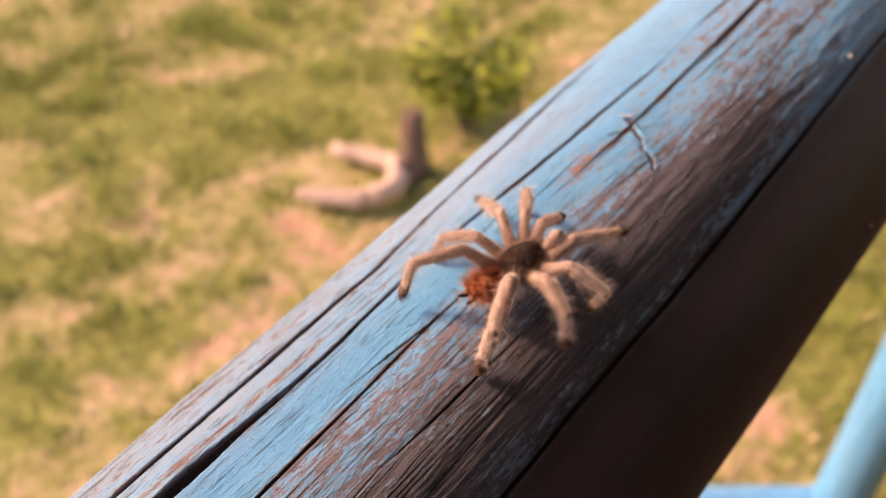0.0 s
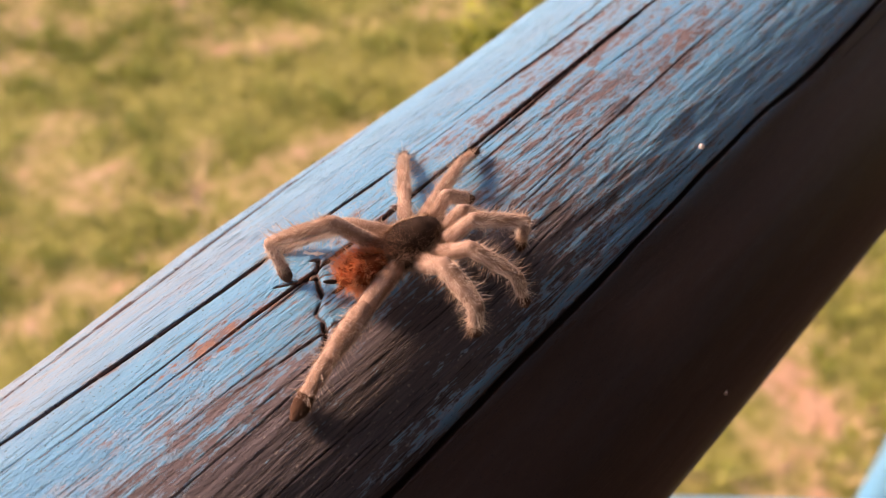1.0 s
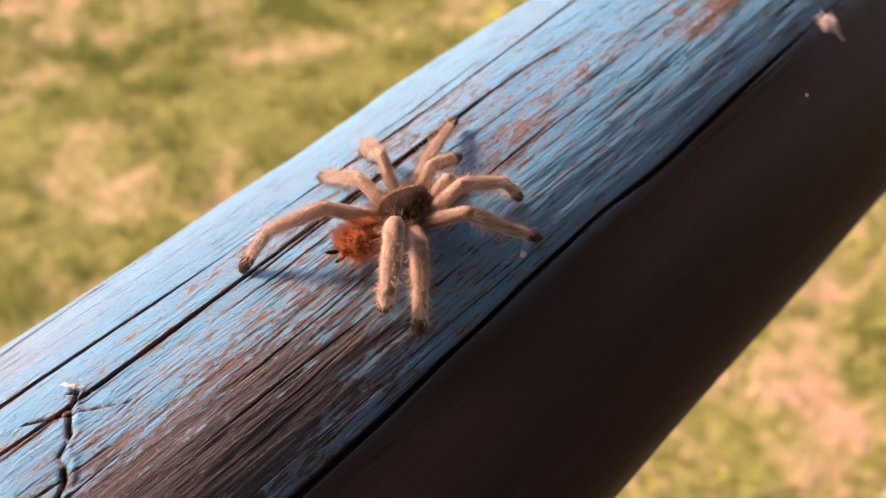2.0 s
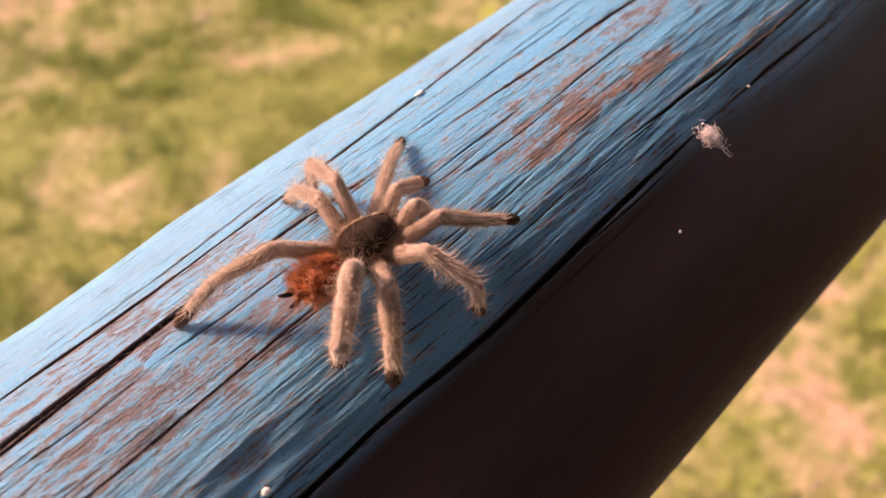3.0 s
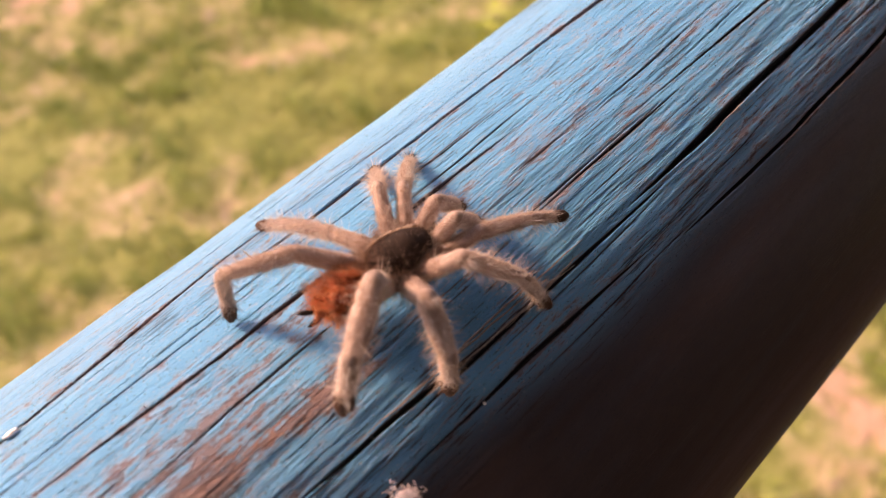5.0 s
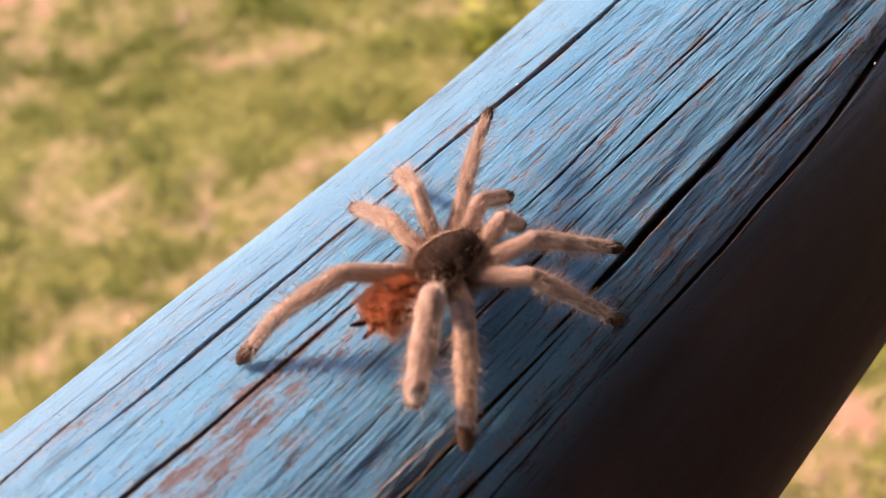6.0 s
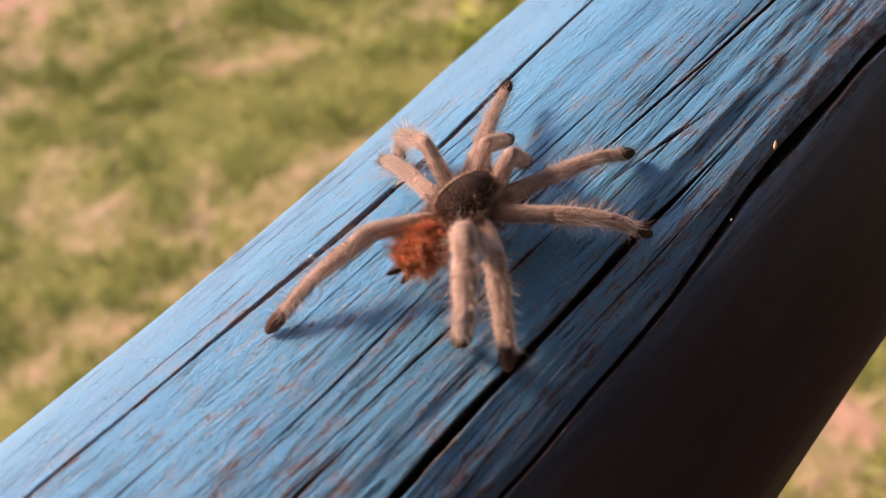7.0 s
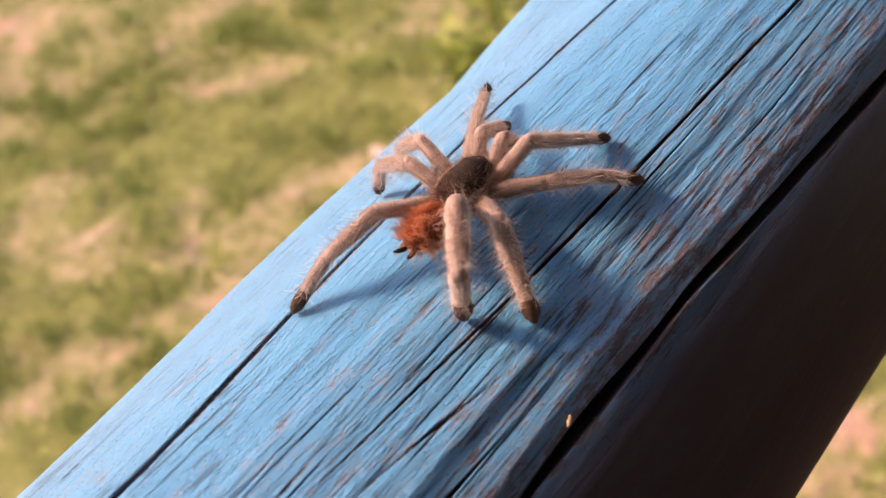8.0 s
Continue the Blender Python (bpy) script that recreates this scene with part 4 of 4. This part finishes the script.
def bush():
    """A low leafy shrub: branching stems with many small leaves, open in places."""
    rnd = random.Random(21)
    thing = tagged(new("shrub"), "small yellow-green shrub growing on the lawn", "shrub")
    thing.location = (-2.72, 3.42, 0)
    bm, tips = bmesh.new(), []
    for k in range(16):
        a, r = rnd.uniform(0, 6.28), rnd.uniform(0.05, 0.34)
        top = Vector((math.cos(a) * r, math.sin(a) * r, rnd.uniform(0.35, 0.80) - 0.4 * r))
        mid = top * 0.5 + Vector((rnd.gauss(0, .04), rnd.gauss(0, .04), 0.05))
        tube(bm, [Vector((rnd.gauss(0, .02), rnd.gauss(0, .02), -0.02)), mid, top], [0.014, 0.009, 0.004], 6)
        tips += [top, mid, mid.lerp(top, 0.5), mid.lerp(top, 0.8)]
    part("stem", bm, TRUNK, thing)
    bm = bmesh.new()
    for k in range(2600):
        c = rnd.choice(tips) + Vector((rnd.gauss(0, .07), rnd.gauss(0, .07), rnd.gauss(0, .06)))
        if c.z < 0.04:
            continue
        m = Matrix.Translation(c) @ Euler((rnd.uniform(-0.9, 0.9), rnd.uniform(-0.9, 0.9), rnd.uniform(0, 6.28))).to_matrix().to_4x4()
        l, w = rnd.uniform(0.025, 0.050), rnd.uniform(0.010, 0.018)
        q = [bm.verts.new(m @ Vector(p)) for p in ((-l, 0, 0), (0, -w, 0.004), (l, 0, -0.006), (0, w, 0.004))]
        bm.faces.new(q)
    k = Mat("shrub_leaves", 0.5, 0.4)
    leaf = k.done(k.mix(k.island(), (0.07, 0.125, 0.015), (0.42, 0.47, 0.06)))
    tagged(part("crown", bm, leaf, thing), "yellow-green leaves")
    return thing


def dead_branch():
    bm = bmesh.new()
    pts = [Vector(p) for p in ((-3.16, 2.72, 0.05), (-3.06, 2.75, 0.05), (-2.95, 2.80, 0.04), (-2.80, 2.84, 0.045), (-2.69, 2.78, 0.05), (-2.65, 2.66, 0.05), (-2.70, 2.54, 0.045), (-2.80, 2.45, 0.04), (-2.93, 2.36, 0.05), (-3.02, 2.31, 0.06))]
    fine = []
    for a, b in zip(pts, pts[1:]):
        fine += [a.lerp(b, t) for t in (0, 0.33, 0.67)]
    fine.append(pts[-1])
    rad = [0.030 + 0.034 * math.sin(math.pi * i / (len(fine) - 1)) for i in range(len(fine))]
    fine = [p + Vector((0, 0, 0.03)) for p in fine]
    tube(bm, fine, rad, 10)
    rnd = random.Random(9)
    for v in bm.verts:
        v.co += Vector((rnd.gauss(0, .007), rnd.gauss(0, .007), rnd.gauss(0, .006)))
    return tagged(part("dead_branch", bm, DEADWOOD), "pale curved dead branch lying on the grass", "branch")


def stump():
    bm = bmesh.new()
    pts = [Vector((-2.70, 2.90, -0.03)), Vector((-2.70, 2.90, 0.05)), Vector((-2.71, 2.92, 0.20)), Vector((-2.73, 2.94, 0.36)), Vector((-2.74, 2.95, 0.40))]
    tube(bm, pts, [0.11, 0.085, 0.07, 0.065, 0.05], 12)
    rnd = random.Random(4)
    for v in bm.verts:
        v.co += Vector((rnd.gauss(0, .005), rnd.gauss(0, .005), rnd.gauss(0, .005)))
    return tagged(part("stump", bm, TRUNK), "short brown tree stump standing beside the shrub", "stump")


def slab(name, lo, hi, mat, label, category):
    bm = bmesh.new()
    bmesh.ops.create_cube(bm, size=1.0)
    for v in bm.verts:
        v.co = Vector([lo[i] + (v.co[i] + 0.5) * (hi[i] - lo[i]) for i in range(3)])
    return tagged(part(name, bm, mat), label, category, kind="structure")


# ---------------------------------------------------------------- how the spider moves
# The carapace along the log: seconds, s, degrees, heading to the near side in degrees.
BODY = [(-0.6, -0.219, 5, 9), (0.0, -0.1553, 6, 10), (0.5, -0.1054, 8, 13), (1.0, -0.0712, 8, 11), (1.6, -0.0375, 9, 8), (2.1, -0.0085, 10, 5),
        (2.5, 0.0145, 10, 4), (3.0, 0.0418, 11, 3), (3.5, 0.0721, 9, 3), (4.0, 0.1024, 8, 2), (4.5, 0.1245, 10, 8), (5.0, 0.1450, 10, 8), (5.5, 0.1655, 10, 7),
        (6.0, 0.1860, 10, 6), (6.5, 0.2156, 10, 4), (7.0, 0.2532, 6, -3), (7.5, 0.2874, 2, -5), (8.0, 0.3313, -2, -2), (8.6, 0.378, -6, -2)]
# When the hind leg of the far side lifts off, once a stride.
LIFTS = [-0.55, -0.05, 0.33, 0.85, 1.30, 1.68, 2.05, 2.53, 3.12, 3.62, 4.20, 4.75, 5.20, 5.65, 6.13, 6.67, 7.13, 7.63, 8.12, 8.6, 9.1]
# Middle of each leg's stance, from the carapace: metres ahead, degrees round the log, and its shift in the stride.
STANCE = {"L1": (0.0275, -17, 0.58), "L2": (0.0150, -22, 0.0), "L3": (-0.006, -25, 0.46), "L4": (-0.0255, -14.5, 0.0),
          "R1": (0.0285, 11, 0.0), "R2": (0.0145, 19.5, 0.46), "R3": (-0.0105, 18.5, 0.0), "R4": (-0.0225, 10.5, 0.46)}
SWING = 0.24

# Footholds on the log that are known: stride, s, degrees.
HOLDS = {}
HOLDS["L2"] = [(2, -0.0835, -14.8), (3, -0.0495, -13.8), (6, 0.0217, -11.4), (7, 0.0469, -9.0), (8, 0.0807, -14.5), (9, 0.1109, -12.4), (10, 0.1391, -8.6), (14, 0.2300, -7.5), (15, 0.2595, -15.3), (16, 0.2946, -17.3), (17, 0.3367, -26.1)]
HOLDS["L3"] = [(0, -0.1624, -13.1), (1, -0.1228, -14.1), (2, -0.087, -12.7), (6, 0.0093, -8.9), (7, 0.0424, -11.5), (8, 0.0705, -15.2), (9, 0.0931, -16.7), (14, 0.2104, -12.8), (16, 0.2835, -16.7), (17, 0.3283, -23.5)]
HOLDS["L4"] = [(2, -0.1303, -5.6), (3, -0.0912, -4.7), (6, -0.0186, -2.1), (7, 0.0088, -1.9), (8, 0.0388, -2.6), (9, 0.0715, -4.9), (10, 0.1059, -7.8), (13, 0.1538, -4.2), (14, 0.186, -1.8), (15, 0.2171, -4.7), (16, 0.2542, -4.9), (17, 0.2961, -13.5)]
HOLDS["R1"] = [(2, -0.079, 20.1), (3, -0.0543, 20.4), (6, 0.0413, 22.8), (7, 0.069, 23.0), (8, 0.0968, 18.5), (9, 0.1264, 19.8), (10, 0.1523, 22.3), (13, 0.2114, 25.8), (14, 0.2489, 20.3), (15, 0.2854, 17.3), (16, 0.3157, 10.3), (17, 0.3594, 7.9)]
HOLDS["R2"] = [(0, -0.151, 22.9), (1, -0.1047, 24.7), (2, -0.0625, 28.7), (6, 0.0305, 32.7), (7, 0.0491, 31.2), (8, 0.0883, 27.9), (9, 0.1189, 29.9), (13, 0.201, 33.6), (14, 0.2273, 32.7), (15, 0.2735, 28.3), (16, 0.3074, 21.1), (17, 0.3555, 18.5)]
HOLDS["R3"] = [(2, -0.1145, 26.1), (3, -0.0748, 26.3), (6, -0.0008, 30.1), (7, 0.0277, 30.4), (8, 0.0584, 29.3), (9, 0.0837, 26.7), (10, 0.1195, 28.6), (13, 0.1667, 29.1), (14, 0.1995, 29.3), (15, 0.237, 26.3), (16, 0.2764, 23.0), (17, 0.3183, 19.8)]
HOLDS["R4"] = [(0, -0.1838, 15.0), (1, -0.1351, 14.2), (2, -0.1106, 16.8), (6, -0.0069, 21.9), (7, 0.0233, 21.9), (8, 0.0556, 19.9), (9, 0.0836, 19.1), (13, 0.1663, 19.6), (14, 0.1976, 20.4), (15, 0.2348, 18.7), (16, 0.2737, 14.3), (17, 0.311, 11.2)]


# The far foreleg feels its way: lift-off, landing, s, degrees of the new foothold.
FEELER = [(-0.26, -0.14, -0.1353, -5.2), (0.17, 0.28, -0.090, -6.0), (0.63, 0.74, -0.0392, -1.6), (1.11, 1.24, -0.020, -6.0), (1.52, 1.64, 0.006, -7.0),
          (1.89, 2.0, 0.024, -6.0), (2.33, 2.43, 0.0417, -3.1), (2.87, 3.0, 0.0697, -6.4), (3.27, 3.42, 0.0968, -7.5), (3.70, 4.22, 0.136, -11.0),
          (4.62, 4.95, 0.167, -8.0), (5.20, 5.42, 0.195, -7.0), (5.76, 6.28, 0.2324, -4.3), (6.52, 7.08, 0.3007, -13.9), (7.50, 8.15, 0.385, -31.0)]


def glide(rows, t, col):
    """A smooth curve through the rows' values."""
    ts = [r[0] for r in rows]
    i = min(max(sum(1 for x in ts if x <= t) - 1, 0), len(rows) - 2)

    def slope(k):
        a, b = max(k - 1, 0), min(k + 1, len(rows) - 1)
        return (rows[b][col] - rows[a][col]) / (ts[b] - ts[a])
    h = ts[i + 1] - ts[i]
    u = (t - ts[i]) / h
    p0, p1, m0, m1 = rows[i][col], rows[i + 1][col], slope(i) * h, slope(i + 1) * h
    return (2 * u ** 3 - 3 * u * u + 1) * p0 + (u ** 3 - 2 * u * u + u) * m0 + (3 * u * u - 2 * u ** 3) * p1 + (u ** 3 - u * u) * m1


def stride(t):
    return float(np.interp(t, LIFTS, range(len(LIFTS))))


def when(k):
    return float(np.interp(k, range(len(LIFTS)), LIFTS))


def foothold(nm, n):
    """Where a leg stands during its n-th stride."""
    ds, dd, shift = STANCE[nm]
    for k, s, deg in HOLDS.get(nm, ()):
        if k == n:
            return s, deg
    t = when(n + shift + SWING + (1 - SWING) / 2)
    return glide(BODY, t, 1) + ds, glide(BODY, t, 2) + dd


def feeler_at(t):
    i = max(k for k, r in enumerate(FEELER) if r[0] <= t)
    up, down, s1, d1 = FEELER[i]
    if t >= down or i == 0:
        return on_log(s1, d1, 0.0012), 0.0
    k = (t - up) / (down - up)
    s0, d0 = FEELER[i - 1][2:]
    e = min(k * 1.35, 1.0)
    e = e * e * (3 - 2 * e)
    lift = (0.0035 if down - up < 0.2 else 0.0085) * math.sin(math.pi * k)
    return on_log(s0 + (s1 - s0) * e, d0 + (d1 - d0) * e, 0.0012 + lift), lift


def foot_at(nm, t):
    if nm == "L1":
        return feeler_at(t)
    ph = stride(t) - STANCE[nm][2]
    n, u = math.floor(ph), ph - math.floor(ph)
    s1, d1 = foothold(nm, n)
    if u >= SWING:
        return on_log(s1, d1, 0.0012), 0.0
    s0, d0 = foothold(nm, n - 1)
    k = u / SWING
    e = k * k * (3 - 2 * k)
    lift = 0.0035 * math.sin(math.pi * k)
    return on_log(s0 + (s1 - s0) * e, d0 + (d1 - d0) * e, 0.0012 + lift), lift


def body_at(t):
    s, d, yaw = glide(BODY, t, 1), radians(glide(BODY, t, 2)), radians(glide(BODY, t, 3))
    up, side = Vector((math.sin(d), 0, math.cos(d))), Vector((math.cos(d), 0, -math.sin(d)))
    ahead = math.cos(yaw) * Vector((0, 1, 0)) + math.sin(yaw) * side
    right = ahead.cross(up)
    bob = 0.0006 * math.sin(2 * math.pi * 2 * stride(t))
    p = Vector((0, s - 0.0010, H)) + up * (R + BODY_UP + bob)
    return Matrix(((right.x, ahead.x, up.x, p.x), (right.y, ahead.y, up.y, p.y), (right.z, ahead.z, up.z, p.z), (0, 0, 0, 1)))


def bone(a, b, up):
    """The pose of a segment from a to b, with its top towards up."""
    x = (b - a).normalized()
    y = up.cross(x).normalized()
    z = x.cross(y)
    return Matrix(((x.x, y.x, z.x, a.x), (x.y, y.y, z.y, a.y), (x.z, y.z, z.z, a.z), (0, 0, 0, 1)))


def knee(a, w, l1, l2, up):
    """The raised joint of two bones that reach from a to w."""
    d = w - a
    n = min(d.length, (l1 + l2) * 0.999)
    x = d.normalized()
    z = (up - x * up.dot(x)).normalized()
    c = (l1 * l1 + n * n - l2 * l2) / (2 * l1 * n)
    c = min(max(c, -1), 1)
    return a + x * (l1 * c) + z * (l1 * math.sqrt(1 - c * c))


def leg_pose(body, nm, foot, lift):
    px, py = COXA[nm[1]]
    a = body @ Vector((-px if nm[0] == "L" else px, py, -0.0006))
    l1, l2, l3 = LENGTHS.get(nm, LENGTHS[nm[1]])
    up = (Vector((foot.x, 0, foot.z - H)).normalized() + body.to_3x3().col[2]).normalized()
    back = a - foot
    flat = (back - up * back.dot(up))
    far = flat.length
    flat.normalize()
    best = None
    straight, steep = CARRIAGE.get(nm, (0.95, 36))
    for tilt in range(16, 101, 4):
        b = radians(tilt)
        w = foot + (flat * math.cos(b) + up * math.sin(b)) * l3
        d = (w - a).length
        score = abs(d / (l1 + l2) - straight) * 5 + abs(tilt - steep) / 60
        if best is None or score < best[0]:
            best = (score, w)
    w = best[1]
    k = knee(a, w, l1, l2, up)
    w = k + (w - k).normalized() * l2
    foot = w + (foot - w).normalized() * l3
    return bone(a, k, up), bone(k, w, up), bone(w, foot, up)


def motions():
    body, legs, palps = SPIDER
    times = [i / FPS for i in range(0, 8 * FPS + 1)]
    rows = {ob: [] for ob in [body, *(o for trio in legs.values() for o in trio), *(o for duo in palps.values() for o in duo)]}
    for t in times:
        b = body_at(t)
        bi = b.inverted()
        rows[body].append((t, b))
        for nm, (leg, shin, foot) in legs.items():
            f, lift = foot_at(nm, t)
            m1, m2, m3 = leg_pose(b, nm, f, lift)
            m1i = m1.inverted()
            rows[leg].append((t, bi @ m1))
            rows[shin].append((t, m1i @ m2))
            rows[foot].append((t, m1i @ m3))
        for nm, (q, tip) in palps.items():
            sx = -1 if nm == "L" else 1
            sway = math.sin(2 * math.pi * (stride(t) + (0.25 if nm == "L" else 0.75)))
            a = Vector((sx * 0.0020, 0.0058, -0.0002))
            if nm == "L":
                k = a + Vector((-0.0022, 0.0060, 0.0036 + 0.0010 * sway)).normalized() * 0.0066
                e = k + Vector((0.0006, 0.0072 + 0.0015 * sway, -0.0036 + 0.0022 * sway)).normalized() * 0.0076
            else:
                a = Vector((0.0014, 0.0058, -0.0002))
                k = a + Vector((0.0004, 0.0044 + 0.0010 * sway, 0.0046)).normalized() * 0.0066
                e = k + Vector((0.0002, 0.0050 + 0.0015 * sway, -0.0064)).normalized() * 0.0076
            m1 = bone(a, k, Vector((0, 0, 1)))
            rows[q].append((t, m1))
            rows[tip].append((t, m1.inverted() @ bone(k, e, Vector((0, 0, 1)))))
    for ob, r in rows.items():
        walk(ob, r)


# ---------------------------------------------------------------- the place
ground()
GREEN = blade_material("green_grass", (0.110, 0.170, 0.024), (0.31, 0.39, 0.076), (0.43, 0.44, 0.14))
STRAW = blade_material("dry_grass", (0.60, 0.46, 0.28), (0.82, 0.66, 0.48), (0.78, 0.54, 0.38))
blades("grass", 120000, 101, (0.03, 0.08), GREEN, "patchy green lawn grass", lambda b: 1.15 - 1.9 * b)
blades("dry_grass", 45000, 102, (0.03, 0.07), STRAW, "dry straw-coloured grass between the green tufts", lambda b: 0.75 * b * (1.35 - b))
bush()
stump()
dead_branch()
railing()
# unseen slabs added to block sky light and darken the log's near side
slab("veranda_floor", (0.28, -4.0, H - 1.15), (2.6, 2.2, H - 1.05), BOARDS, "dark boarded veranda floor behind the railing", "floor")
slab("house_wall", (2.6, -4.0, 0.0), (2.75, 3.2, H + 1.75), BOARDS, "dark wooden house wall along the veranda", "wall")
slab("veranda_roof", (-0.70, -4.0, H + 1.60), (2.75, 3.2, H + 1.70), BOARDS, "dark wooden veranda roof", "roof")
lint()
paper_scrap()
fleck("husk", 0.309, 34.0, 0.00038, HUSK, "straw-coloured seed husk lying on the log", "husk", 2.6, 25)
fleck("white_fleck", 0.085, -16.9, 0.0006, CHALK, "white fleck in the crack of the log", "fleck", 2.2, 0, 0.0006)
fleck("white_fleck", 0.233, -12.0, 0.00028, CHALK, "white fleck in the crack of the log", "fleck", 1.5, 0, 0.0006)
fleck("white_fleck", 0.0, 29.7, 0.0007, CHALK, "white droplet of paint beside the knot", "fleck", 1.2, 0, 0.0006)
fleck("white_fleck", 0.289, 36.8, 0.00017, CHALK, "white fleck on the crack's dark lip", "fleck", 2.0, 20, 0.0004)
fleck("dust_speck", 0.098, 45.6, 0.00035, LINT, "tiny pale speck on the dark side of the log", "speck", 1.3, 0)
fleck("dust_speck", -0.026, 78.0, 0.0006, LINT, "tiny pale speck on the dark side of the log", "speck", 1.0, 0)
fleck("dust_speck", 0.139, 33.4, 0.0003, LINT, "tiny pale speck on the dark side of the log", "speck", 1.0, 0)
SPIDER = tarantula()
motions()
